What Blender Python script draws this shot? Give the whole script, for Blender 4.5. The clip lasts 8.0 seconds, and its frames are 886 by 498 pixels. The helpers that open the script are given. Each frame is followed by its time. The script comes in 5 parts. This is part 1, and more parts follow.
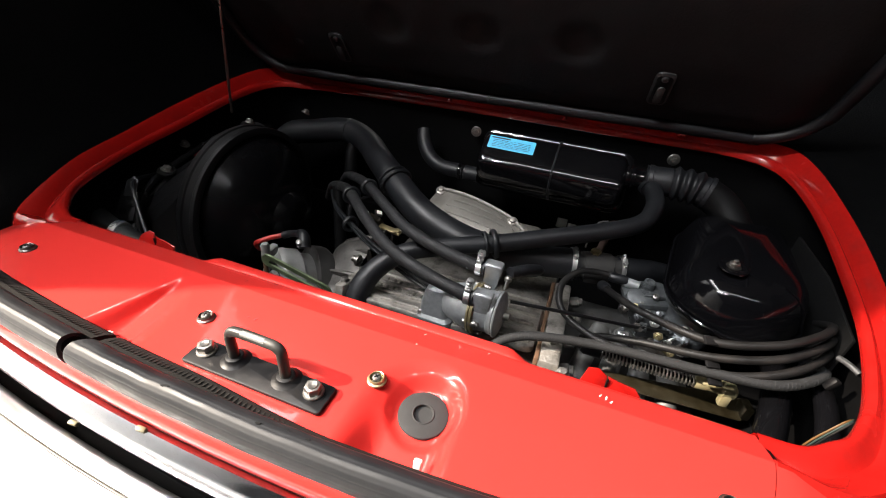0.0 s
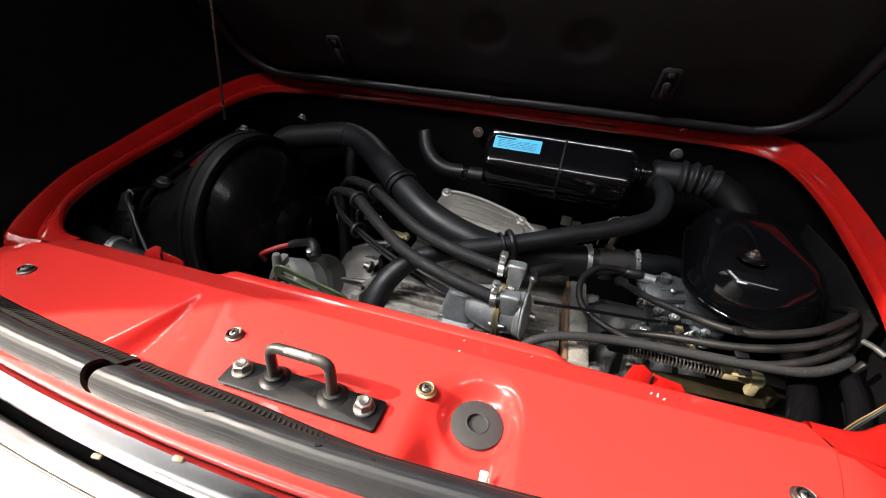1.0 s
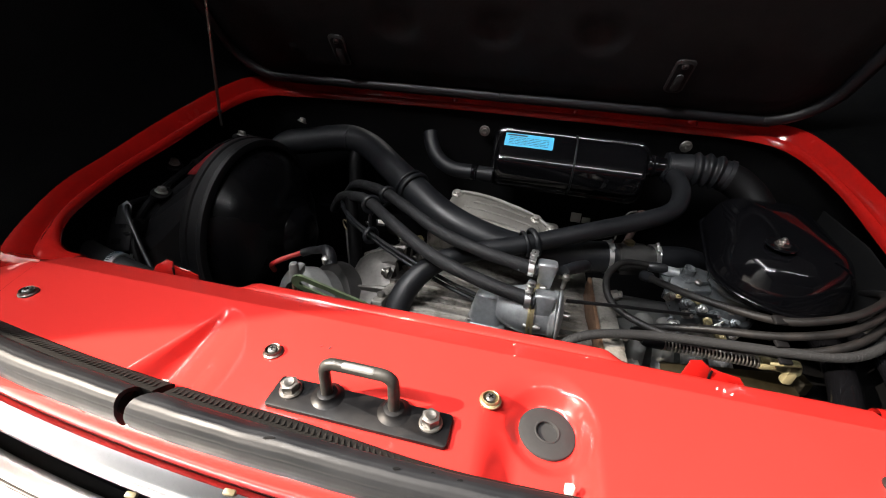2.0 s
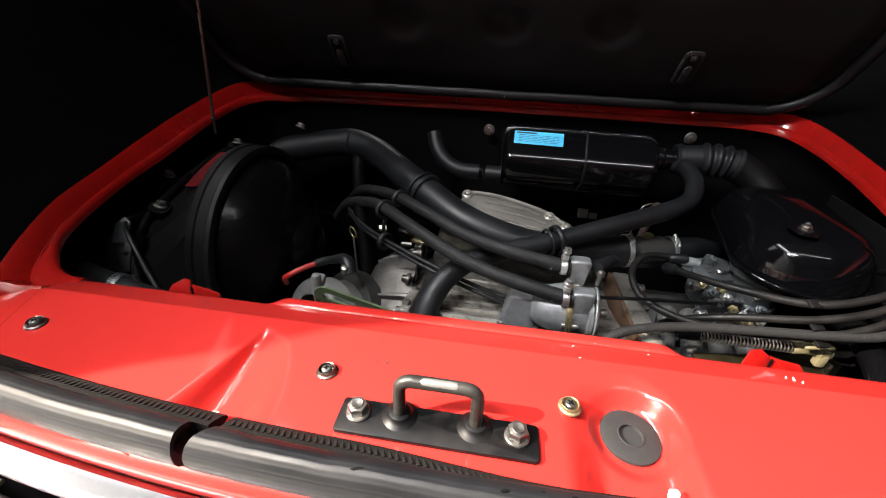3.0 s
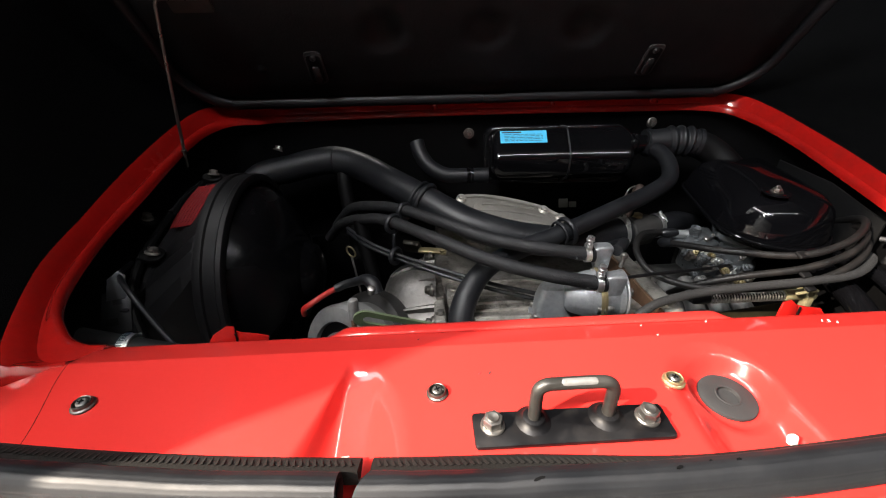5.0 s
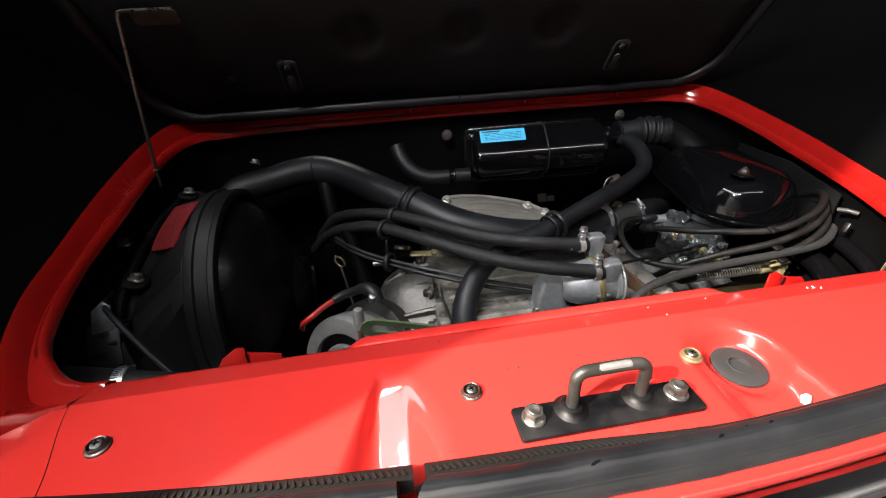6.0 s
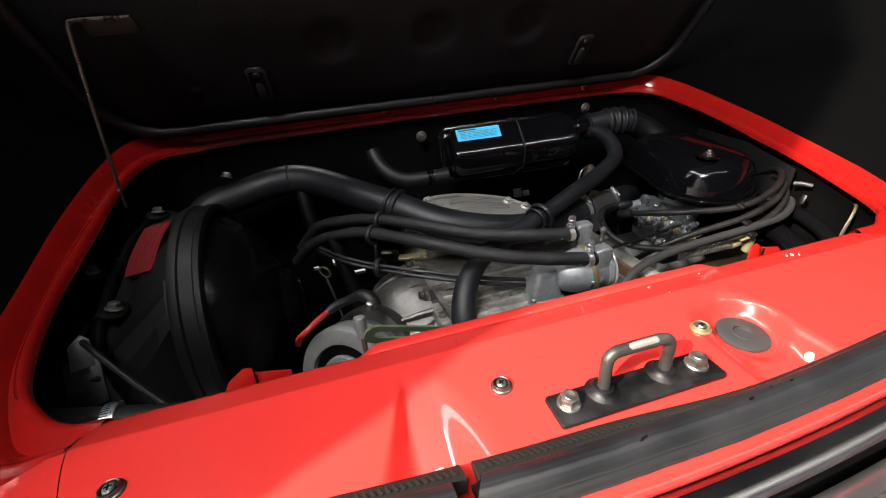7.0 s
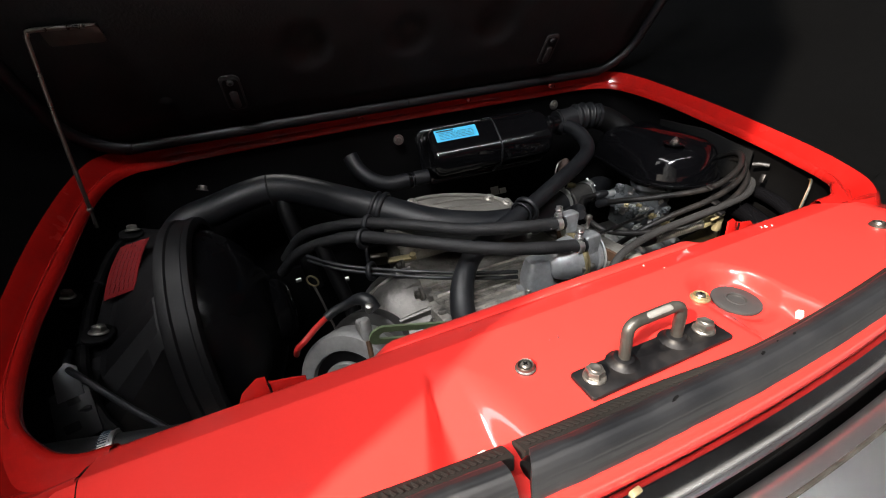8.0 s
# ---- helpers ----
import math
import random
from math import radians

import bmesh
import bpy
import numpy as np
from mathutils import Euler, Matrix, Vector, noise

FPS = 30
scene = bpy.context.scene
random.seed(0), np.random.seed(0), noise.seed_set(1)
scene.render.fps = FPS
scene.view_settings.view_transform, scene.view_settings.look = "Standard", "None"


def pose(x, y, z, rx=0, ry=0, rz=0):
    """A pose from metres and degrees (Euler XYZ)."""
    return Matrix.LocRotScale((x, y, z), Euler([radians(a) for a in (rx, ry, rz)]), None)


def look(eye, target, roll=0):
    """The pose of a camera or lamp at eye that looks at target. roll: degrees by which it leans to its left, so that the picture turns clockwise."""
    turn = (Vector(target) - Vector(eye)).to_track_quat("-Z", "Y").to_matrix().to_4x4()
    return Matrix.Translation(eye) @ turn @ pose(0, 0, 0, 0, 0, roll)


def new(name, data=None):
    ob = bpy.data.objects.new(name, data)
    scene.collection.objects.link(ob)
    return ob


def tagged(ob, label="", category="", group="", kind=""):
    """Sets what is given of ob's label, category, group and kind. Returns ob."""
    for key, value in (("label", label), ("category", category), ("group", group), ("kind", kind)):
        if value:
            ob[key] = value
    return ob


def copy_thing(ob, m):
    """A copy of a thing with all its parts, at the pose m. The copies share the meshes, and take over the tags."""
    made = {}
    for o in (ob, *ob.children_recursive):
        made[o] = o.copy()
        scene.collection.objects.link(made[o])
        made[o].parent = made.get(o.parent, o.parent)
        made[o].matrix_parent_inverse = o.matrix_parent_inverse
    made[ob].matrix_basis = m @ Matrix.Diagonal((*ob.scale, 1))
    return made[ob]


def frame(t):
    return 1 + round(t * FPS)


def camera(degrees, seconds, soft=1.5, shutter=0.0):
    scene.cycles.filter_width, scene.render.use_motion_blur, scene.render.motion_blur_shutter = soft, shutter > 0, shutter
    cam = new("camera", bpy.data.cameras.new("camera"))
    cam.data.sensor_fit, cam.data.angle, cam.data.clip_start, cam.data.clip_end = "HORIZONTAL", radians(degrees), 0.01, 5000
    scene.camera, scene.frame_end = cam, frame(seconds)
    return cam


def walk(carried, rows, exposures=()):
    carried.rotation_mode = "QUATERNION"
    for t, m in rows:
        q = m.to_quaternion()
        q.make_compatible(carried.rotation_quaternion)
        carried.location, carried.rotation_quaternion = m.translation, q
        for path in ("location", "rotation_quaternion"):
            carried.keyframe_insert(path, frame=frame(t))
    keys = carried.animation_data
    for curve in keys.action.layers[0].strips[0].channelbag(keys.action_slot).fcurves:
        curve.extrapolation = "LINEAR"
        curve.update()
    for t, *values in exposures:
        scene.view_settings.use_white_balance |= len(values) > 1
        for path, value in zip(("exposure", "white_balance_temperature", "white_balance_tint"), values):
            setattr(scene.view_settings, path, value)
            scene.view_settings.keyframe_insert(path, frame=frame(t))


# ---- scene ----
cam = camera(94.7, 8.0, soft=1.1)
PATH = [
    (0, (0.217, -0.175, 0.295), (-0.303, 1.426, -0.786), 4.5),
    (0.5, (0.191, -0.178, 0.289), (-0.288, 1.443, -0.78), 4.1),
    (1, (0.161, -0.183, 0.286), (-0.27, 1.455, -0.778), 3.8),
    (1.5, (0.13, -0.184, 0.28), (-0.258, 1.469, -0.777), 3.4),
    (3, (0.026, -0.18, 0.258), (-0.206, 1.519, -0.771), 2.0),
    (3.5, (-0.009, -0.182, 0.258), (-0.171, 1.527, -0.769), 1.3),
    (4, (-0.034, -0.184, 0.259), (-0.135, 1.534, -0.76), 0.5),
    (4.5, (-0.067, -0.186, 0.261), (-0.082, 1.538, -0.753), -0.3),
    (6, (-0.142, -0.183, 0.263), (0.097, 1.531, -0.739), -2.9),
    (6.5, (-0.162, -0.177, 0.263), (0.166, 1.522, -0.74), -3.9),
    (7, (-0.185, -0.173, 0.259), (0.234, 1.51, -0.738), -4.6),
    (7.5, (-0.207, -0.169, 0.254), (0.299, 1.494, -0.736), -5.4),
    (8, (-0.227, -0.169, 0.251), (0.357, 1.475, -0.726), -6.0),
]
walk(cam, [(t, look(eye, target, roll)) for t, eye, target, roll in PATH])

# ---- light ----
world = bpy.data.worlds.new("showroom_air")
scene.world = world
world.use_nodes = True
world.node_tree.nodes["Background"].inputs["Color"].default_value = (0.9, 0.95, 1.0, 1)
world.node_tree.nodes["Background"].inputs["Strength"].default_value = 0.001


def area_lamp(name, eye, target, sx, sy, watts, colour=(1, 1, 1)):
    data = bpy.data.lights.new(name, "AREA")
    data.shape, data.size, data.size_y, data.energy, data.color = "RECTANGLE", sx, sy, watts, colour
    ob = new(name, data)
    ob.matrix_world = look(eye, target)
    return ob


# a ceiling track of small spot lamps over the car
for k, (dx, dy) in enumerate(((-0.40, -0.03), (-0.20, 0.10), (0.02, -0.08), (0.22, 0.09), (0.42, -0.04))):
    area_lamp("ceiling_spot", (-1.00 + dx, -1.04 + dy, 2.15), (-0.1 + dx, 0.1, 0.0), 0.07, 0.07, 13.7, (0.985, 0.985, 1.0))
area_lamp("spot_lamp_left", (-1.70, -0.76, 1.50), (0.0, 0.0, 0.0), 0.03, 0.03, 365, (1.0, 0.86, 0.71))
area_lamp("wall_washer", (-1.35, -0.3, 2.6), (-2.3, -0.3, 1.0), 2.4, 0.3, 180, (1.0, 0.98, 0.97))
area_lamp("ceiling_lamp_far", (-0.3, 3.2, 2.3), (-0.25, 1.3, -0.6), 0.8, 0.8, 36, (1.0, 0.97, 0.93))
area_lamp("ceiling_strip", (0.35, -0.78, 2.2), (0.35, 0.2, 0.0), 2.6, 0.03, 20, (0.985, 0.985, 1.0))
area_lamp("strip_light", (-1.5, 0.3, 2.55), (-1.5, 0.301, 0.0), 0.32, 2.6, 26, (0.94, 0.95, 1.0))
scene.view_settings.exposure = 0.0


# ---- materials ----
def material(name, base, rough=0.5, metal=0.0, coat=0.0, vary=0.25, coarse=9.0, fine=160.0, bump=0.15,
             dirt=None, dirt_amount=0.0, rough_vary=0.12, spec=0.5, depth=0.0006, dirt_scale=22.0):
    m = bpy.data.materials.new(name)
    m.use_nodes = True
    nt = m.node_tree
    b = nt.nodes["Principled BSDF"]
    link = nt.links.new

    def node(kind, **values):
        n = nt.nodes.new(kind)
        for k, v in values.items():
            n.inputs[k].default_value = v
        return n

    co = nt.nodes.new("ShaderNodeTexCoord").outputs["Object"]
    big = node("ShaderNodeTexNoise", Scale=coarse, Detail=4.0)
    small = node("ShaderNodeTexNoise", Scale=fine, Detail=3.0)
    link(co, big.inputs["Vector"])
    link(co, small.inputs["Vector"])
    both = nt.nodes.new("ShaderNodeMath")
    both.operation = "MULTIPLY_ADD"
    both.inputs[1].default_value = 0.4
    link(small.outputs[0], both.inputs[0])
    link(big.outputs[0], both.inputs[2])
    ramp = node("ShaderNodeMapRange")
    for k, v in (("From Min", 0.35), ("From Max", 1.05), ("To Min", 1 - vary), ("To Max", 1 + vary)):
        ramp.inputs[k].default_value = v
    link(both.outputs[0], ramp.inputs["Value"])
    tint = nt.nodes.new("ShaderNodeMix")
    tint.data_type, tint.blend_type = "RGBA", "MULTIPLY"
    tint.inputs["Factor"].default_value = 1.0
    tint.inputs["A"].default_value = (*base, 1)
    link(ramp.outputs[0], tint.inputs["B"])
    colour = tint.outputs["Result"]
    if dirt:
        spots = node("ShaderNodeTexNoise", Scale=dirt_scale, Detail=6.0, Roughness=0.7)
        link(co, spots.inputs["Vector"])
        cut = node("ShaderNodeMapRange")
        for k, v in (("From Min", 0.5), ("From Max", 0.72), ("To Min", 0.0), ("To Max", dirt_amount)):
            cut.inputs[k].default_value = v
        link(spots.outputs[0], cut.inputs["Value"])
        over = nt.nodes.new("ShaderNodeMix")
        over.data_type = "RGBA"
        link(cut.outputs[0], over.inputs["Factor"])
        link(colour, over.inputs["A"])
        over.inputs["B"].default_value = (*dirt, 1)
        colour = over.outputs["Result"]
    link(colour, b.inputs["Base Color"])
    rr = node("ShaderNodeMapRange")
    for k, v in (("From Min", 0.3), ("From Max", 0.7), ("To Min", max(0.02, rough - rough_vary)), ("To Max", min(1, rough + rough_vary))):
        rr.inputs[k].default_value = v
    link(big.outputs[0], rr.inputs["Value"])
    link(rr.outputs[0], b.inputs["Roughness"])
    b.inputs["Metallic"].default_value = metal
    b.inputs["Coat Weight"].default_value = coat
    b.inputs["Coat Roughness"].default_value = 0.05
    b.inputs["Specular IOR Level"].default_value = spec
    if bump:
        bp = node("ShaderNodeBump", Strength=bump, Distance=depth)
        link(small.outputs[0], bp.inputs["Height"])
        link(bp.outputs[0], b.inputs["Normal"])
    return m


RED = material("red_body_paint", (0.53, 0.0262, 0.0218), 0.30, coat=1.0, spec=0.12, vary=0.05, coarse=5, fine=420, bump=0.012, rough_vary=0.02)
# body red at about half value: the rim's shade is put into the colour
RED_SHADED = material("shaded_red_paint", (0.27, 0.0066, 0.0052), 0.18, coat=1.0, spec=0.12, vary=0.15, coarse=14, bump=0.05, dirt=(0.15, 0.012, 0.010), dirt_amount=0.4)
RUBBER = material("black_hose_rubber", (0.0060, 0.0066, 0.0080), 0.46, vary=0.35, coarse=25, bump=0.22, spec=0.32, dirt=(0.016, 0.016, 0.017), dirt_amount=0.5, dirt_scale=60)
FUELHOSE = material("woven_fuel_hose_rubber", (0.0062, 0.0064, 0.0072), 0.62, vary=0.4, coarse=60, fine=650, bump=0.8, depth=0.0009, spec=0.35, dirt=(0.02, 0.019, 0.019), dirt_amount=0.45, dirt_scale=90)
SEAL = material("weatherstrip_rubber", (0.0042, 0.0050, 0.0066), 0.54, vary=0.35, coarse=16, bump=0.15, spec=0.42, dirt=(0.028, 0.028, 0.029), dirt_amount=0.2)
WEBBING = material("seal_carrier_cloth", (0.0075, 0.0066, 0.0058), 0.9, vary=0.5, fine=400, bump=0.6, spec=0.2)
GLOSS = material("black_gloss_enamel", (0.0025, 0.0025, 0.003), 0.075, coat=0.0, spec=0.20, vary=0.2, bump=0.012, rough_vary=0.025)
ENAMEL = material("black_canister_enamel", (0.0025, 0.0025, 0.003), 0.06, spec=0.5, vary=0.2, bump=0.012, rough_vary=0.025)
PLASTIC = material("black_moulded_plastic", (0.0052, 0.0052, 0.0057), 0.50, vary=0.35, bump=0.25, spec=0.12, dirt=(0.008, 0.0075, 0.007), dirt_amount=0.3)
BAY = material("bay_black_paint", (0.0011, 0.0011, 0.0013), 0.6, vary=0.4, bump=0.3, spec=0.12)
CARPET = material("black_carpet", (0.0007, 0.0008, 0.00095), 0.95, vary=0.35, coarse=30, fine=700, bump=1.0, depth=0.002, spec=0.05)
PAD = material("lid_insulation_pad", (0.0020, 0.0031, 0.0043), 0.75, vary=0.35, coarse=18, fine=300, bump=0.5, depth=0.001, spec=0.3)
ALLOY = material("cast_aluminium", (0.32, 0.303, 0.275), 0.48, metal=0.75, vary=0.45, coarse=34, fine=200, bump=0.9, depth=0.0012, dirt=(0.05, 0.043, 0.036), dirt_amount=0.85, dirt_scale=38)
ZINC = material("die_cast_zinc", (0.30, 0.315, 0.325), 0.42, metal=0.6, vary=0.25, coarse=40, bump=0.3, dirt=(0.09, 0.088, 0.08), dirt_amount=0.6)
STEEL = material("zinc_plated_steel", (0.255, 0.245, 0.23), 0.42, metal=0.95, vary=0.25, coarse=90, bump=0.15, dirt=(0.17, 0.13, 0.10), dirt_amount=0.4, dirt_scale=120)
DULLSTEEL = material("dull_plated_steel", (0.125, 0.118, 0.107), 0.36, metal=0.9, vary=0.3, coarse=90, bump=0.15, dirt=(0.08, 0.06, 0.05), dirt_amount=0.5, dirt_scale=150)
BRIGHT = material("bright_plated_steel", (0.72, 0.72, 0.71), 0.34, metal=0.95, vary=0.15, coarse=90, bump=0.1)
YELLOW = material("yellow_passivated_steel", (0.32, 0.27, 0.15), 0.40, metal=0.75, vary=0.3, coarse=60, bump=0.15, dirt=(0.2, 0.16, 0.08), dirt_amount=0.4, dirt_scale=90)
RUST = material("rusty_gasket", (0.09, 0.045, 0.022), 0.8, vary=0.5, coarse=60, bump=0.4, dirt=(0.02, 0.015, 0.012), dirt_amount=0.7, dirt_scale=60)
GREEN = material("green_passivated_steel", (0.12, 0.155, 0.085), 0.36, metal=0.35, vary=0.3, coarse=40, bump=0.15)
SATIN = material("satin_bumper_metal", (0.62, 0.62, 0.635), 0.32, metal=1.0, vary=0.03, coarse=30, bump=0.015, rough_vary=0.02)
BRUSHED = material("brushed_trim_metal", (0.60, 0.62, 0.66), 0.13, metal=1.0, vary=0.15, coarse=18, fine=300, bump=0.03, rough_vary=0.03)
HINGE = material("grey_hinge_steel", (0.055, 0.056, 0.058), 0.5, metal=0.6, vary=0.4, coarse=60, bump=0.2)
BLACKSTEEL = material("black_painted_steel", (0.0030, 0.0030, 0.0036), 0.46, vary=0.35, coarse=40, bump=0.15, spec=0.27, dirt=(0.05, 0.042, 0.036), dirt_amount=0.16, dirt_scale=70)
WORN = material("worn_handle_steel", (0.048, 0.046, 0.042), 0.42, metal=0.55, vary=0.4, coarse=60, bump=0.2)
LEAD = material("grey_ignition_lead", (0.0066, 0.0064, 0.0065), 0.48, vary=0.35, coarse=30, bump=0.2, spec=0.25, dirt=(0.024, 0.017, 0.013), dirt_amount=0.25, dirt_scale=30)
BRAID = material("braided_hose", (0.0050, 0.0054, 0.0062), 0.75, vary=0.3, fine=500, bump=0.6)
PLUG = material("dusty_grey_rubber", (0.0145, 0.0142, 0.0148), 0.8, vary=0.25, coarse=50, bump=0.3)
BLUE = material("blue_paper_label", (0.055, 0.45, 0.72), 0.4, vary=0.05, bump=0.02)
CHIP = material("bare_primer_chip", (0.035, 0.018, 0.02), 0.6, vary=0.4, bump=0.1)
INK = material("label_ink", (0.015, 0.03, 0.05), 0.5, vary=0.1, bump=0.0)
REDLABEL = material("red_paper_label", (0.12, 0.0055, 0.007), 0.8, spec=0.12, vary=0.12, bump=0.05)
PALE = material("pale_label_ink", (0.11, 0.016, 0.017), 0.8, spec=0.12, vary=0.1, bump=0.0)
REDWIRE = material("red_cable_sheath", (0.34, 0.016, 0.014), 0.4, vary=0.1, bump=0.05)
ORANGE = material("orange_wire_sheath", (0.09, 0.042, 0.012), 0.45, vary=0.1, bump=0.05)
TEAL = material("green_wire_sheath", (0.02, 0.035, 0.03), 0.45, vary=0.1, bump=0.05)
CREAM = material("cream_nylon", (0.17, 0.15, 0.085), 0.45, vary=0.25, coarse=50, bump=0.1, dirt=(0.15, 0.11, 0.05), dirt_amount=0.5, dirt_scale=80)
WHITE = material("white_nylon", (0.56, 0.55, 0.51), 0.5, vary=0.06, bump=0.05)
TAPE = material("silver_worn_patch", (0.27, 0.27, 0.262), 0.35, metal=0.5, vary=0.35, coarse=120, bump=0.1)
FLOOR = material("pale_showroom_floor", (0.62, 0.62, 0.60), 0.4, vary=0.1, coarse=2, bump=0.05)
PALEWALL = material("white_room_wall", (0.78, 0.78, 0.77), 0.7, vary=0.06, coarse=1.2, bump=0.05)
WALL = material("dark_room_wall", (0.035, 0.036, 0.04), 0.8, vary=0.15, coarse=1.5, bump=0.1)


# ---- builders ----
def mesh_of(name, bm, mat, sharp=35):
    bmesh.ops.recalc_face_normals(bm, faces=bm.faces[:])
    for f in bm.faces:
        f.smooth = True
    for e in bm.edges:
        if len(e.link_faces) == 2 and e.calc_face_angle(0) > radians(sharp):
            e.smooth = False
    me = bpy.data.meshes.new(name)
    bm.to_mesh(me)
    bm.free()
    me.materials.append(mat)
    return me


def part(name, bm, mat, parent, label="", sharp=35):
    """One mesh object under a thing or under a part, built in world coordinates."""
    ob = new(name, mesh_of(name, bm, mat, sharp))
    ob.parent = parent
    if parent.type == "EMPTY":
        ob.matrix_parent_inverse = Matrix.Translation(-parent.location)
    if label:
        ob["label"] = label
    return ob


def thing(name, at, label, category, group="", kind=""):
    ob = new(name)
    ob.location = at
    ob.empty_display_size = 0.02
    return tagged(ob, label, category, group, kind)


def solo(name, bm, mat, label, category, group="", kind="", sharp=35):
    return tagged(new(name, mesh_of(name, bm, mat, sharp)), label, category, group, kind)


def glide(pts, steps=8):
    """A smooth line through the points."""
    p = [Vector(q) for q in pts]
    if len(p) == 2:
        return [p[0].lerp(p[1], i / steps) for i in range(steps + 1)]
    p = [2 * p[0] - p[1]] + p + [2 * p[-1] - p[-2]]
    out = []
    for i in range(1, len(p) - 2):
        a, b, c, d = p[i - 1:i + 3]
        for k in range(steps):
            t = k / steps
            out.append(0.5 * (2 * b + (c - a) * t + (2 * a - 5 * b + 4 * c - d) * t * t + (3 * b - a - 3 * c + d) * t ** 3))
    out.append(p[-2].copy())
    return out


def tube(bm, pts, r, seg=14, steps=8, smooth=True):
    """A round hose along the points; r may be a function of the way along, 0 to 1."""
    line = glide(pts, steps) if smooth else [Vector(q) for q in pts]
    rad = r if callable(r) else (lambda s: r)
    side, rings = None, []
    for i, q in enumerate(line):
        t = (line[min(i + 1, len(line) - 1)] - line[max(i - 1, 0)]).normalized()
        if side is None:
            side = t.orthogonal().normalized()
        side = (side - t * side.dot(t)).normalized()
        up = t.cross(side)
        s = rad(i / (len(line) - 1))
        rings.append([bm.verts.new(q + s * (math.cos(a) * side + math.sin(a) * up)) for a in (2 * math.pi * k / seg for k in range(seg))])
    for a, b in zip(rings, rings[1:]):
        for k in range(seg):
            bm.faces.new((a[k], a[(k + 1) % seg], b[(k + 1) % seg], b[k]))
    bm.faces.new(rings[0])
    bm.faces.new(rings[-1][::-1])
    return bm


def axis_frame(at, axis, spin=0):
    return Matrix.Translation(at) @ Vector(axis).to_track_quat("Z", "Y").to_matrix().to_4x4() @ pose(0, 0, 0, 0, 0, spin)


def lathe(bm, at, axis, profile, seg=28):
    """A turned body: rows of (way along the axis, radius)."""
    m = axis_frame(at, axis)
    rings = []
    for s, r in profile:
        rings.append([bm.verts.new(m @ Vector((r * math.cos(a), r * math.sin(a), s))) for a in (2 * math.pi * k / seg for k in range(seg))])
    for a, b in zip(rings, rings[1:]):
        for k in range(seg):
            bm.faces.new((a[k], a[(k + 1) % seg], b[(k + 1) % seg], b[k]))
    bm.faces.new(rings[0][::-1])
    bm.faces.new(rings[-1])
    return bm


def torus(bm, at, axis, big, small, seg=32, ring=10, stretch=1.0):
    m = axis_frame(at, axis)
    rows = []
    for i in range(seg):
        a = 2 * math.pi * i / seg
        c = Vector((big * math.cos(a), big * math.sin(a), 0))
        rows.append([bm.verts.new(m @ (c + small * (math.cos(b) * c.normalized() + Vector((0, 0, stretch * math.sin(b)))))) for b in (2 * math.pi * k / ring for k in range(ring))])
    for i in range(seg):
        for k in range(ring):
            bm.faces.new((rows[i][k], rows[(i + 1) % seg][k], rows[(i + 1) % seg][(k + 1) % ring], rows[i][(k + 1) % ring]))
    return bm


def slab(bm, m, outline, thick, bevel=0.0, segs=2):
    """A flat outline (in x and y of the pose m), thick along z, with rounded edges."""
    low = [bm.verts.new(m @ Vector((x, y, 0))) for x, y in outline]
    top = [bm.verts.new(m @ Vector((x, y, thick))) for x, y in outline]
    n = len(outline)
    made = [bm.faces.new(low[::-1]), bm.faces.new(top)]
    made += [bm.faces.new((low[i], low[(i + 1) % n], top[(i + 1) % n], top[i])) for i in range(n)]
    if bevel:
        rim = [e for e in made[1].edges] + [e for e in made[0].edges]
        bmesh.ops.bevel(bm, geom=rim, offset=bevel, segments=segs, profile=0.5, affect="EDGES")
    return bm


def rounded(w, h, r, n=6, cx=0.0, cy=0.0):
    out = []
    for sx, sy, a0 in ((1, 1, 0), (-1, 1, 90), (-1, -1, 180), (1, -1, 270)):
        for k in range(n + 1):
            a = radians(a0 + 90 * k / n)
            out.append((cx + sx * (w / 2 - r) + r * math.cos(a), cy + sy * (h / 2 - r) + r * math.sin(a)))
    return out


def block(bm, at, size, bevel=0.003, turn=(0, 0, 0), segs=2):
    m = pose(*at, *turn)
    made = bmesh.ops.create_cube(bm, size=1.0, matrix=m @ Matrix.Diagonal((*size, 1)))
    if bevel:
        edges = list({e for v in made["verts"] for e in v.link_edges})
        bmesh.ops.bevel(bm, geom=edges, offset=bevel, segments=segs, profile=0.5, affect="EDGES")
    return bm


def loft(bm, rows, closed=False):
    vs = [[bm.verts.new(p) for p in row] for row in rows]
    for a, b in zip(vs, vs[1:]):
        n = len(a)
        for k in range(n if closed else n - 1):
            bm.faces.new((a[k], a[(k + 1) % n], b[(k + 1) % n], b[k]))
    return vs


def B():
    return bmesh.new()


def smoothstep(a, b, x):
    t = min(1, max(0, (x - a) / (b - a)))
    return t * t * (3 - 2 * t)


# ---- the bay: rim, rear panel, walls ----
def rim_height(y):
    return 0.172 * (y - 0.09)


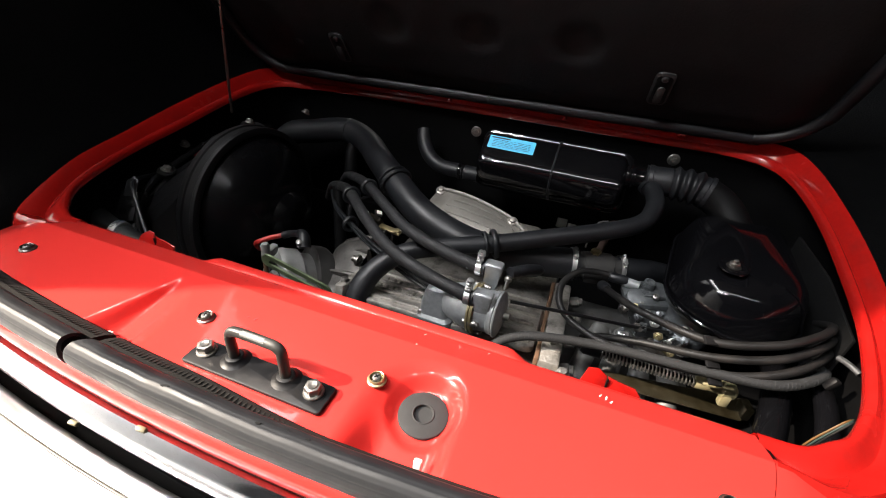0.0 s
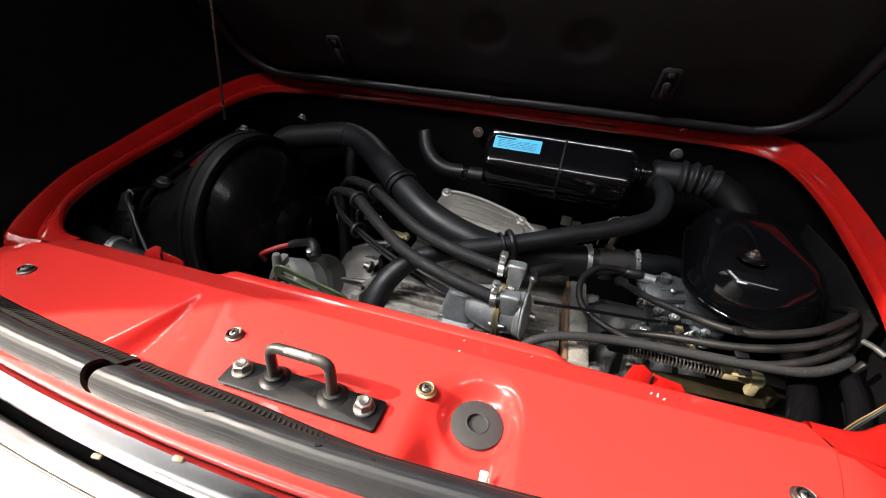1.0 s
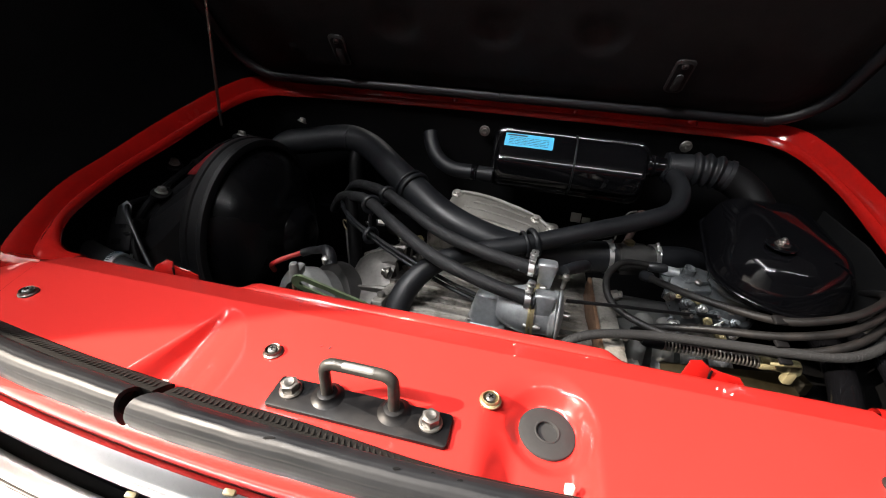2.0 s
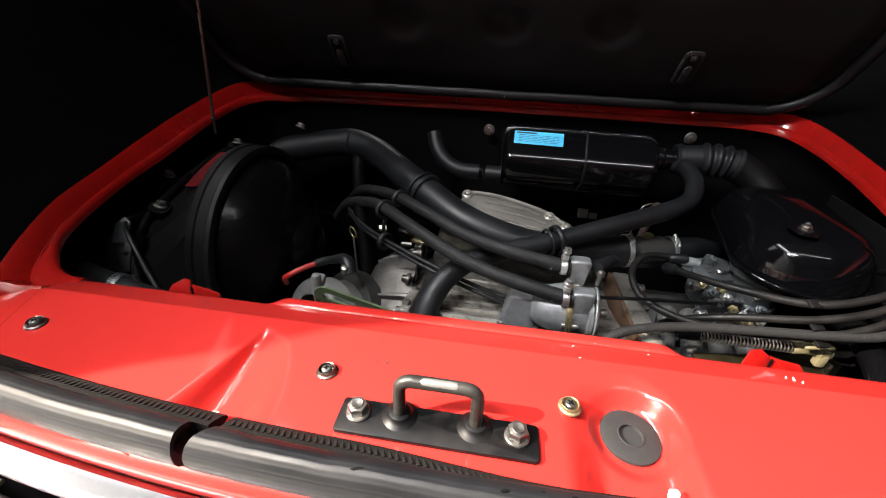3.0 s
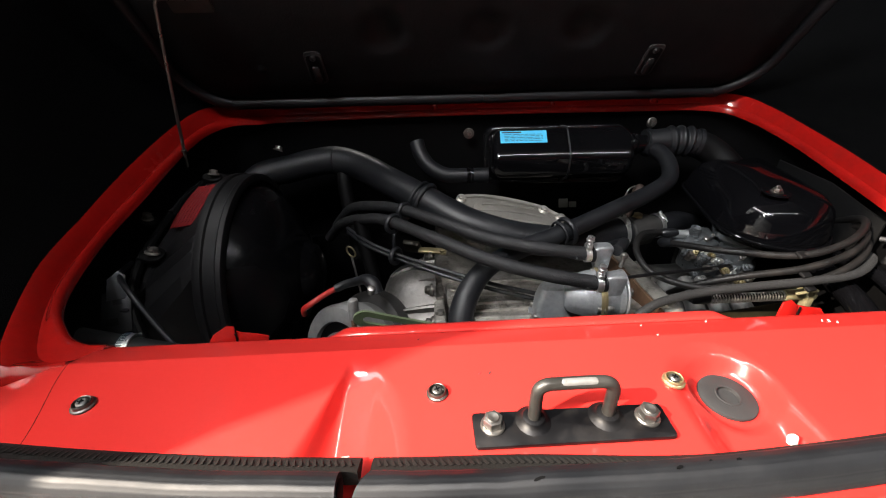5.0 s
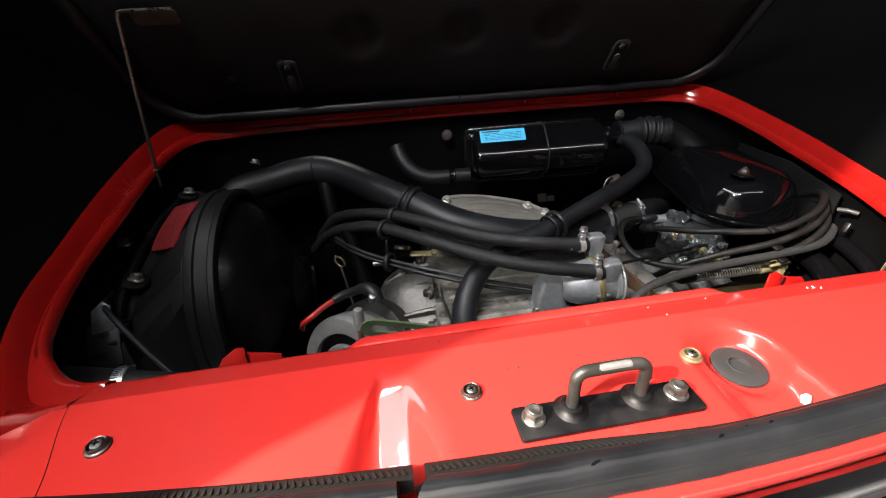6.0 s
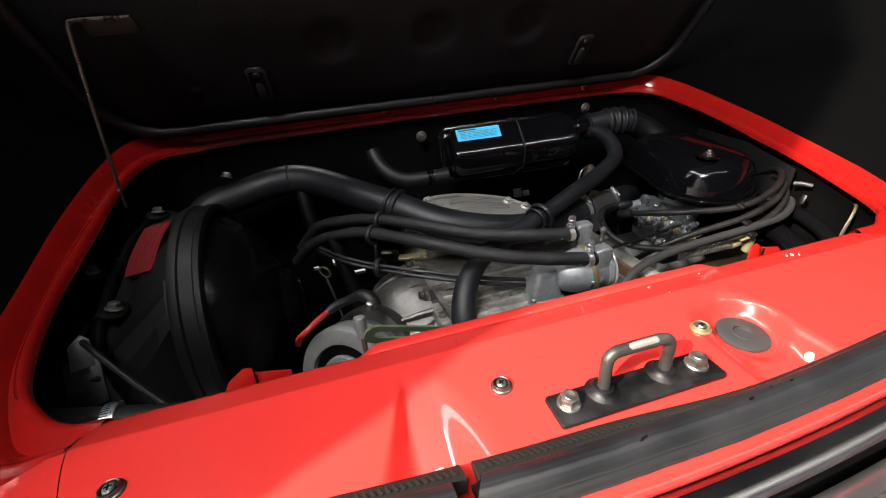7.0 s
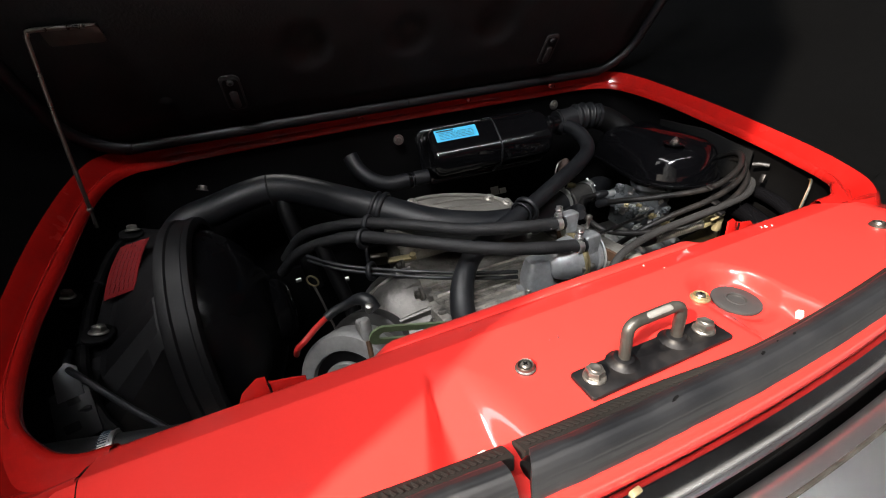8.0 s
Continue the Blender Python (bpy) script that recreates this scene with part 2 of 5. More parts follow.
# outer x, y, height and inner x, y, height over the rim's plane, from front corner to back
LEFT = [
    (-0.418, 0.091, -0.001, -0.408, 0.126, -0.020), (-0.452, 0.088, 0.000, -0.433, 0.125, -0.015),
    (-0.480, 0.100, 0.003, -0.457, 0.138, -0.009), (-0.507, 0.192, 0.015, -0.481, 0.179, -0.003),
    (-0.518, 0.286, 0.015, -0.496, 0.271, -0.002), (-0.525, 0.399, 0.017, -0.500, 0.382, -0.004),
    (-0.524, 0.519, 0.018, -0.502, 0.504, -0.004), (-0.515, 0.608, 0.016, -0.496, 0.589, -0.007),
    (-0.498, 0.658, 0.009, -0.472, 0.643, -0.013), (-0.460, 0.684, 0.004, -0.428, 0.666, -0.020),
    (-0.380, 0.689, -0.000, -0.360, 0.673, -0.020), (-0.000, 0.689, -0.004, -0.000, 0.675, -0.017)]
RIGHT = [
    (0.418, 0.090, -0.001, 0.415, 0.123, -0.016), (0.461, 0.084, -0.002, 0.449, 0.122, -0.013),
    (0.494, 0.099, -0.003, 0.471, 0.132, -0.010), (0.523, 0.132, -0.004, 0.494, 0.151, -0.012),
    (0.550, 0.203, -0.004, 0.524, 0.206, -0.019), (0.568, 0.298, -0.004, 0.549, 0.298, -0.022),
    (0.578, 0.399, -0.002, 0.559, 0.400, -0.022), (0.579, 0.499, 0.000, 0.560, 0.502, -0.019),
    (0.570, 0.599, 0.003, 0.548, 0.594, -0.017), (0.546, 0.658, 0.004, 0.518, 0.644, -0.015),
    (0.490, 0.681, 0.000, 0.459, 0.666, -0.016), (0.380, 0.685, -0.005, 0.379, 0.672, -0.018)]


def rim_lines():
    rows = LEFT + RIGHT[::-1]
    outer = [(a, b, rim_height(b) + c) for a, b, c, d, e, f in rows]
    inner = [(d, e, rim_height(e) + f) for a, b, c, d, e, f in rows]
    return glide(outer, 8), glide(inner, 8)


OUT, INN = rim_lines()
bm = B()
SECTION = [(-0.25, -0.014), (-0.13, -0.002), (-0.03, 0.002), (0.10, 0.001), (0.34, -0.006), (0.46, -0.0105), (0.54, -0.0090),
           (0.80, 0.001), (0.95, 0.002), (1.03, -0.0005), (1.06, -0.0035), (1.05, -0.0075)]
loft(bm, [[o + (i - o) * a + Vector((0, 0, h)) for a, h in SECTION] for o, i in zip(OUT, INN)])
solo("bay_rim", bm, RED_SHADED, "red painted steel rim round the engine opening, dusty and scuffed, shade put into its red", "rim", kind="structure", sharp=50)


for x, r in ((-0.072, 0.0045), (0.383, 0.0060), (0.17, 0.0035)):
    bm = B()
    lathe(bm, (x, 0.6785, rim_height(0.6785) - 0.009), (0, -0.5, 1), [(0, r * 1.5), (0.0015, r * 1.4), (0.003, r), (0.005, r * 0.7)], 18)
    solo("rim_stud", bm, RED_SHADED, "small painted stud on the back rim", "stud", "rim studs")


def joint_x(y):
    return 0.418 - 0.026 * smoothstep(0.10, -0.005, y)


def dent(x, y):
    """The two pressed hollows that run out under the seal: steep outer walls, soft inner sides."""
    wide, deep = (0.058 if x < 0.146 else 0.0385), max(0.0, y - 0.024)
    edge = 1.0 - math.hypot((x - 0.146) / wide, deep / 0.056)
    bowl = smoothstep(0.0, 0.62, edge) * (1 - smoothstep(0.168 + 0.05 * (y - 0.03), 0.183, x))
    dish = smoothstep(0.036, 0.0235, math.hypot(x - 0.145, y - 0.031))
    runout = 0.30 * max(0.0, 0.016 - y) * smoothstep(0.0, 0.5, edge)
    right = 0.0125 * bowl + 0.0060 * dish + runout * bowl
    crest = -0.173 - 0.36 * max(0.0, 0.062 - y)
    facet = max(0.0, 0.0172 - 0.23 * (x + 0.170) - 0.17 * y)
    left = facet * smoothstep(crest, max(crest + 0.007, -0.1705), x) * smoothstep(-0.114, -0.149, x) * smoothstep(0.080, 0.052, y)
    return right + left


def sill_z(x, y):
    z = -dent(x, y)
    z -= 0.42 * max(0.0, y - 0.089)
    z -= 0.30 * max(0.0, abs(x) - 0.43)
    return z


def front_y(x):
    return -0.034 + 0.19 * x * x


ys = [-0.05 + 0.1405 * k / 84 for k in range(85)] + [0.094, 0.102, 0.112, 0.120, 0.124]
bm = B()
n = 420
loft(bm, [[Vector((s * (joint_x(y) - (0.0006 if s < 0 else 0.0004)), y, sill_z(s * (joint_x(y) - 0.0006), y))) for s in (2 * k / n - 1 for k in range(n + 1))] for y in ys])
rear = solo("rear_panel", bm, RED, "glossy red painted rear panel with two pressed hollows", "body panel", kind="structure", sharp=60)
# back lip turned down into the bay
bm = B()
rows = []
for k in range(121):
    x = -0.415 + 0.83 * k / 120
    mid = smoothstep(-0.204, -0.180, x) * smoothstep(0.220, 0.196, x)
    y0 = 0.1235
    rows.append([Vector((x, y0 + dy + ey * mid, dz + ez * mid)) for dy, ey, dz, ez in (
        (-0.002, 0, -0.0130, 0), (0.0, 0, -0.0146, 0.0009), (0.0008, 0, -0.0155, 0.0028), (0.0020, 0, -0.0167, 0.0044), (0.0034, 0.001, -0.0178, 0.0054), (0.0062, 0.004, -0.0200, 0.0066),
        (0.0080, 0.0062, -0.0214, 0.0066), (0.0092, 0.0072, -0.0229, 0.0059), (0.0098, 0.0078, -0.0249, 0.0045), (0.0100, 0.0080, -0.028, 0.002), (0.0100, 0.0080, -0.060, 0.0))])
loft(bm, rows)
part("turned_lip", bm, RED, rear, sharp=60)
for s in (-1, 1):
    bm = B()
    loft(bm, [[Vector((s * (joint_x(y) + (0.0006 if s < 0 else 0.0004) + w), y, sill_z(joint_x(y) + w, y) - 0.0006)) for w in (0, 0.003, 0.012, 0.024, 0.036, 0.05, 0.065, 0.08, 0.10, 0.13)] for y in ys[:86]])
    solo("corner_panel", bm, RED, "red painted corner panel beside the rear panel joint", "body panel", "corner panels", kind="structure", sharp=60)

for s in (-1, 1):
    bm = B()
    loft(bm, [[Vector((s * (joint_x(y) + w), y, sill_z(joint_x(y), y) - 0.003)) for w in (-0.006, 0.006)] for y in ys[:88]])
    solo("joint_backing", bm, BAY, "dark sealed joint between the red panels", "joint", "panel joints", kind="structure")

# small chips in the paint of the rear panel
for x, y, r, mat in ((-0.0585, 0.054, 0.0016, CHIP), (-0.050, 0.0535, 0.0024, CHIP), (-0.110, 0.106, 0.0016, CHIP), (0.111, 0.1155, 0.0016, WHITE), (0.179, 0.118, 0.0015, WHITE), (0.286, 0.105, 0.0020, WHITE), (0.291, 0.103, 0.0026, WHITE), (0.295, 0.099, 0.0019, WHITE), (0.112, 0.090, 0.0012, WHITE)):
    bm = B()
    slab(bm, pose(x, y, sill_z(x, y) + 0.0003, -22 if y > 0.09 else 0, 0, 30 * r * 1000), [(r * (0.7 + 0.35 * math.sin(7 * k + x * 90)) * 1.3 * math.cos(k * 0.785), r * (0.55 + 0.3 * math.sin(5 * k)) * math.sin(k * 0.785)) for k in range(8)], 0.0002)
    part("paint_chip", bm, mat, rear)

# folded tabs on the lip
for s, left_leaf, right_leaf in (
        (-1, [(-0.028, -0.014), (-0.001, -0.014), (-0.001, 0.019), (-0.008, 0.021), (-0.022, 0.013), (-0.028, 0.004)], [(0.0, -0.014), (0.030, -0.014), (0.031, 0.006), (0.020, 0.009), (0.006, 0.011), (0.0, 0.014)]),
        (1, [(-0.026, -0.014), (-0.001, -0.014), (-0.001, 0.014), (-0.010, 0.021), (-0.020, 0.020), (-0.026, 0.001)], [(0.0, -0.014), (0.036, -0.014), (0.036, -0.003), (0.027, 0.008), (0.010, 0.011), (0.0, 0.014)])):
    at = (s * 0.295, 0.1385, -0.029)
    tab = thing("lip_tab", at, "red painted folded steel tab standing on the panel lip", "tab", "lip tabs")
    bm = B()
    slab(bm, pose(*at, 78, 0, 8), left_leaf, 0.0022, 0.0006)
    upright = part("upright", bm, RED_SHADED, tab)
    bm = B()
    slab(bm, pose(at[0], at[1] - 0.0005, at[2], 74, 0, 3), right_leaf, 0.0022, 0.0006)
    part("fold", bm, RED_SHADED, tab)
    bm = B()
    tube(bm, [(at[0], at[1] - 0.0022, at[2] - 0.010), (at[0], at[1] - 0.0015, at[2] + 0.013)], 0.0011, 8, 3)
    part("crease", bm, BAY, upright)

# walls of the bay, under the rim
bm = B()
ring = [Vector((i.x * 1.004, i.y + 0.001, i.z - 0.006)) for i in INN]
loft(bm, [[p, Vector((p.x * 1.03, p.y + 0.006 * smoothstep(0.5, 0.66, p.y), p.z - 0.012)), Vector((p.x * 1.05, p.y + 0.012 * smoothstep(0.5, 0.66, p.y), p.z - 0.05)), Vector((p.x * 1.02, p.y + 0.01 * smoothstep(0.5, 0.66, p.y), -0.20))] for p in ring])
loft(bm, [[Vector((x, 0.128, -0.05)), Vector((x, 0.11, -0.2)), Vector((x, 0.11, -0.33))] for x in (-0.42, 0.42)])
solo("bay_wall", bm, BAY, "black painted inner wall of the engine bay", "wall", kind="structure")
bm = B()
for x0, x1, z0, z1 in ((-0.52, -0.281, -0.335, -0.19), (-0.269, -0.252, -0.335, -0.19), (-0.230, -0.196, -0.335, -0.19), (-0.168, 0.52, -0.335, -0.19), (-0.281, -0.269, -0.335, -0.226), (-0.281, -0.269, -0.216, -0.19), (-0.252, -0.230, -0.335, -0.223), (-0.252, -0.230, -0.206, -0.19), (-0.196, -0.168, -0.335, -0.259), (-0.196, -0.168, -0.246, -0.19)):
    block(bm, ((x0 + x1) / 2, 0.672, (z0 + z1) / 2), (x1 - x0, 0.012, z1 - z0), 0)
for s in (-1, 1):
    block(bm, (s * 0.565, 0.40, -0.262), (0.085, 0.62, 0.16), 0.002)
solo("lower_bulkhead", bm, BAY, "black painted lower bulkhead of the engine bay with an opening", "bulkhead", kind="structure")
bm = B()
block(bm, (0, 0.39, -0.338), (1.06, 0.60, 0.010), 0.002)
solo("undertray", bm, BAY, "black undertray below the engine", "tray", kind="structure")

# carpet round the rim: the steep side of the luggage space, and its sloping other side
STEEP = ((-0.004, -0.02), (0.0, -0.004), (0.006, 0.006), (0.02, 0.016), (0.05, 0.035), (0.09, 0.09), (0.11, 0.17), (0.12, 0.26), (0.125, 0.38))
GENTLE = ((-0.004, -0.02), (0.0, -0.004), (0.006, 0.006), (0.02, 0.012), (0.05, 0.02), (0.12, 0.045), (0.22, 0.11), (0.30, 0.26), (0.36, 0.55))
for s in (-1, 1):
    edge = [Vector((abs(o.x), o.y, o.z)) for o in OUT if o.x * s > 0.25 and (o.y > 0.3 or o.x * s > (0.478 if s < 0 else 0.505))]
    edge = edge if s < 0 else edge[::-1]
    first_x = 0.478 if s < 0 else 0.512
    edge = [Vector((first_x + 0.010, -0.06, -0.024)), Vector((first_x + 0.004, 0.0, -0.018)), Vector((first_x, 0.05, -0.014))] + edge
    rows = []
    for i, o in enumerate(edge):
        t = edge[min(i + 1, len(edge) - 1)] - edge[max(i - 1, 0)]
        side = Vector((t.y, -t.x, 0)).normalized()
        if side.x < 0 and o.y < 0.5:
            side = -side
        side = (side + Vector((0.8, 0, 0))).normalized()
        rows.append([Vector((s * q.x, q.y, q.z)) for q in (o + side * d + Vector((0, 0, h)) for d, h in ((d, h if h < 0.02 else 0.016 + (h - 0.016) * smoothstep(0.02, 0.32, o.y)) for d, h in (STEEP if s < 0 else GENTLE)))])
    bm = B()
    loft(bm, rows)
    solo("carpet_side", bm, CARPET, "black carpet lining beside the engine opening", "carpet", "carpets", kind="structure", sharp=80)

# ---- the raised lid ----
LID = Matrix(((1, 0, 0, 0.012), (0, -0.591, -0.806, 0.658), (0, 0.806, -0.591, 0.120), (0, 0, 0, 1)))  # x, up the lid, towards the viewer
lid = thing("engine_hatch", (0, 0.664, 0.112), "raised engine hatch with a black quilted insulation pad", "hatch")
bm = B()
W, H = 1.082, 0.44
dots = [(-0.170, 0.152), (0.0, 0.152), (0.162, 0.152)]
rows = []
for j in range(61):
    v = 0.006 + (H - 0.012) * j / 60
    cut = 0.085 - math.sqrt(max(0, 0.085 ** 2 - max(0, 0.085 - v) ** 2))
    hw = W / 2 - 0.004 - cut
    row = []
    for k in range(111):
        u = -hw + 2 * hw * k / 110
        z = 0.004 + 0.010 * smoothstep(0.0, 0.05, min(hw - abs(u), v))
        for a, b in dots:
            z -= 0.0115 * smoothstep(0.044, 0.012, math.hypot(u - a, v - b))
        z += 0.002 * noise.noise(Vector((u * 9, v * 9, 3)))
        row.append(LID @ Vector((u, v, z)))
    rows.append(row)
loft(bm, rows)
part("insulation_pad", bm, PAD, lid, sharp=80)
bm = B()
slab(bm, LID @ pose(0, H / 2, -0.03), rounded(W + 0.02, H + 0.02, 0.09, 10), 0.03, 0.006)
part("outer_skin", bm, BLACKSTEEL, lid)
edge = [(x, y + H / 2) for x, y in rounded(W, H, 0.085, 12)]
for lo, hi in ((-0.6, 0.0084), (0.0096, 0.6)):
    side = [p for p in edge if (p[0] < 0) == (hi < 0.02)]
    low = [p for p in side if p[1] < H / 2]
    low.sort(key=lambda p: (p[1] < 0.001, -p[1] if p[1] > 0.001 else 0, abs(p[0]) * -1))
    low = sorted([p for p in low if p[1] > 1e-4], key=lambda p: -p[1]) + [(min(-0.46, hi) if hi < 0.02 else 0.46, 0.0)]
    low = [(low[0][0], H * 0.9), (low[0][0], H * 0.6)] + low + [((-0.2 if hi < 0.02 else 0.2), 0.0), (hi if hi < 0.02 else lo, 0.0)]
    bm = B()
    tube(bm, [LID @ Vector((a, b, 0.010)) for a, b in low], 0.0105, 12, 5)
    part("edge_seal", bm, SEAL, lid, "black rubber edge seal")
for x in (-0.291, 0.300):
    bm = B()
    slab(bm, LID @ pose(x, 0.085, 0.013), rounded(0.030, 0.066, 0.008), 0.004, 0.0015)
    hook = part("hinge_plate", bm, HINGE, lid, "dull steel hinge plate")
    bm = B()
    slab(bm, LID @ pose(x, 0.0835, 0.0166), rounded(0.0235, 0.058, 0.006), 0.0012, 0.0004)
    part("inset", bm, BLACKSTEEL, hook)
    bm = B()
    slab(bm, LID @ pose(x, 0.075, 0.0175), rounded(0.012, 0.034, 0.005), 0.003, 0.001)
    part("raised_tongue", bm, HINGE, hook)
    bm = B()
    lathe(bm, LID @ Vector((x, 0.107, 0.0165)), (0, -0.806, -0.591), [(0, 0.0055), (0.002, 0.0055), (0.004, 0.003)], 14)
    part("rivet", bm, HINGE, hook)
bm = B()
lathe(bm, LID @ Vector((-0.386, 0.085, 0.012)), (0, -0.806, -0.591), [(0, 0.010), (0.003, 0.010), (0.005, 0.006)], 18)
part("trim_button", bm, PAD, lid)

# stay rod with its bracket
stay = thing("stay_rod", (-0.501, 0.508, 0.02), "thin steel stay rod holding up the engine lid", "stay rod")
bm = B()
tube(bm, [(-0.5018, 0.508, 0.040), (-0.5005, 0.508, 0.05), (-0.4865, 0.508, 0.16), (-0.4705, 0.506, 0.266), (-0.4675, 0.506, 0.278), (-0.460, 0.506, 0.283), (-0.41, 0.507, 0.283)], 0.0026, 10, 6)
part("rod", bm, DULLSTEEL, stay)
bm = B()
block(bm, (-0.4985, 0.508, 0.066), (0.007, 0.007, 0.005), 0.001, (8, 4, 0))
part("collar", bm, DULLSTEEL, stay)
bm = B()
slab(bm, LID @ pose(-0.440, 0.205, 0.014), rounded(0.060, 0.022, 0.003), 0.005, 0.0012)
slab(bm, LID @ pose(-0.440, 0.217, 0.014, 60, 0, 0), rounded(0.060, 0.022, 0.003), 0.003, 0.0008)
part("bracket", bm, WORN, stay, "dull steel clip on the lid")

# ---- front edge of the panel: seal, lower body, bumper ----
def along(x0, x1, section, step=0.01):
    n = max(2, round((x1 - x0) / step))
    return [[Vector((x, front_y(x) + dy, z)) for dy, z in section] for x in (x0 + (x1 - x0) * k / n for k in range(n + 1))]


BULB = [(-0.006, 0.004), (-0.006, 0.014), (-0.008, 0.0185), (-0.012, 0.0225), (-0.018, 0.0258), (-0.024, 0.0277), (-0.0290, 0.0281), (-0.0335, 0.0268),
        (-0.0375, 0.0242), (-0.0402, 0.0208), (-0.0408, 0.0192), (-0.0416, 0.0182), (-0.0434, 0.0140), (-0.0438, 0.0090), (-0.0430, 0.0035), (-0.041, -0.001), (-0.036, -0.005), (-0.02, -0.002)]
BULB = [(-0.003 + (dy + 0.006) * 0.63, z * 0.88) for dy, z in BULB]
# shallow moulded ridges run along the rubber
RIDGED = []
for k, (a, b) in enumerate(zip(BULB, BULB[1:] + BULB[:1])):
    for q in (0.0, 0.25, 0.5, 0.75):
        dy, z = a[0] + (b[0] - a[0]) * q, a[1] + (b[1] - a[1]) * q
        RIDGED.append((dy, z + (0.00010 * math.cos(dy / 0.0062 * 2 * math.pi) if z > 0.012 else 0.0)))


def strip_rows(x0, x1, section, slant):
    """The strip's rows, with the cut end at x0 slanting back along the section."""
    rows = along(x0, x1, section, 0.005)
    for row in rows:
        for v, (dy, z) in zip(row, section):
            v.x += slant * (dy + 0.027) / 0.024 * max(0.0, 1 - (v.x - x0) / 0.03)
            wave = 0.0006 * noise.noise(Vector((v.x * 14, dy * 30, 2))) + 0.0003 * noise.noise(Vector((v.x * 60, dy * 90, 5)))
            v.y += wave
            v.z += wave
    return rows


for x0, x1 in ((-0.80, -0.157), (-0.149, 0.80)):
    strip = thing("weatherstrip", ((x0 + x1) / 2, front_y((x0 + x1) / 2), 0), "black rubber weatherstrip clipped along the rear panel edge", "weatherstrip", "weatherstrips")
    bm = B()
    vs = loft(bm, strip_rows(x0, x1, RIDGED, 0.013 if x0 > -0.5 else 0.0), closed=True)
    bm.faces.new(vs[0])
    bm.faces.new(vs[-1])
    bulb = part("bulb", bm, SEAL, strip, sharp=60)
    end = x1 if x0 < -0.5 else x0 + 0.007
    bm = B()
    lathe(bm, (end, front_y(end) - 0.015, 0.012), (1 if x0 < -0.5 else -1, -0.4 if x0 > -0.5 else 0, 0), [(-0.004, 0.0080), (0.0007, 0.0082), (0.0009, 0.0078)], 20)
    part("hollow_end", bm, BAY, bulb)
    if x0 > -0.5:
        for x, dy, z, w in ((-0.037, -0.0165, 0.0246, 0.0042), (0.048, -0.0148, 0.0242, 0.0024), (0.087, -0.0125, 0.0228, 0.0020), (0.070, -0.0115, 0.0220, 0.0013)):
            bm = B()
            slab(bm, pose(x, front_y(x) + dy, z, 12, 0, 18), [(w * (0.8 + 0.3 * math.sin(5 * k)) * math.cos(k * 0.785), 0.0011 * (0.9 + 0.3 * math.sin(3 * k)) * math.sin(k * 0.785)) for k in range(8)], 0.0010)
            part("nick", bm, BAY, bulb, "small dark nick in the rubber")
    lo, hi = (x0 - 0.006, x1 + 0.010) if x0 < -0.5 else (x0 + 0.010, x1)
    bm = B()
    rows = along(lo, hi, [(0.0135, 0.000), (0.0135, 0.003), (0.0095, 0.0070), (0.003, 0.0112), (-0.0035, 0.0145), (-0.0035, 0.000)])
    for row in rows:
        tuck = smoothstep(-0.06, 0.10, row[0].x)
        for v in row:
            v.y -= 0.0075 * tuck
            v.z -= 0.0030 * tuck
    vs = loft(bm, rows, closed=True)
    bm.faces.new(vs[0])
    bm.faces.new(vs[-1])
    carrier = part("carrier", bm, WEBBING, strip, "ribbed cloth-covered clip strip", sharp=60)
    bm = B()
    k = lo + 0.004
    while k < min(hi - 0.002, 0.12):
        tuck = smoothstep(-0.06, 0.10, k)
        block(bm, (k, front_y(k) + 0.0052 - 0.0075 * tuck, 0.0099 - 0.0030 * tuck), (0.0020, 0.0112, 0.00025), 0, (-34, 0, 24 + 17 * k))
        k += 0.0046
    ribs = part("rib", bm, WEBBING, carrier)
    ribs["kind"] = "stuff"

bm = B()
loft(bm, along(-0.9, 0.9, [(-0.004, -0.006), (-0.018, -0.006), (-0.0235, -0.008), (-0.0268, -0.0115), (-0.0282, -0.0155), (-0.0278, -0.020), (-0.0264, -0.027), (-0.0246, -0.034), (-0.019, -0.038)]))
solo("lower_body_edge", bm, RED, "glossy red lower edge of the rear bodywork", "body panel", kind="structure", sharp=60)
bm = B()
vs = loft(bm, along(-0.9, 0.9, [(-0.024, -0.037), (-0.0290, -0.0345), (-0.0335, -0.0380), (-0.0405, -0.0520), (-0.0415, -0.0560), (-0.038, -0.059), (-0.026, -0.050)]), closed=True)
solo("chrome_strip", bm, BRUSHED, "long brushed bright metal trim strip under the rear panel", "trim", kind="structure", sharp=60)
bm = B()
bumper = thing("bumper", (0, -0.12, -0.1), "satin metal bumper with a fine edge bead", "bumper")
loft(bm, along(-1.0, 1.0, [(-0.047, -0.100), (-0.048, -0.070), (-0.051, -0.064), (-0.057, -0.062), (-0.0650, -0.0630)]))
part("edge_flange", bm, SATIN, bumper, sharp=60)
bm = B()
loft(bm, along(-1.0, 1.0, [(-0.0650, -0.0630), (-0.0660, -0.0622), (-0.0672, -0.0622), (-0.0682, -0.0634)]))
part("edge_bead", bm, WORN, bumper, sharp=60)
bm = B()
loft(bm, along(-1.0, 1.0, [(-0.0682, -0.0634), (-0.105, -0.072), (-0.155, -0.092), (-0.195, -0.122), (-0.215, -0.16), (-0.205, -0.20)]))
part("face", bm, SATIN, bumper, sharp=60)
bm = B()
loft(bm, along(-0.9, 0.9, [(-0.02, -0.045), (-0.026, -0.12), (-0.050, -0.12), (-0.049, -0.098)]))
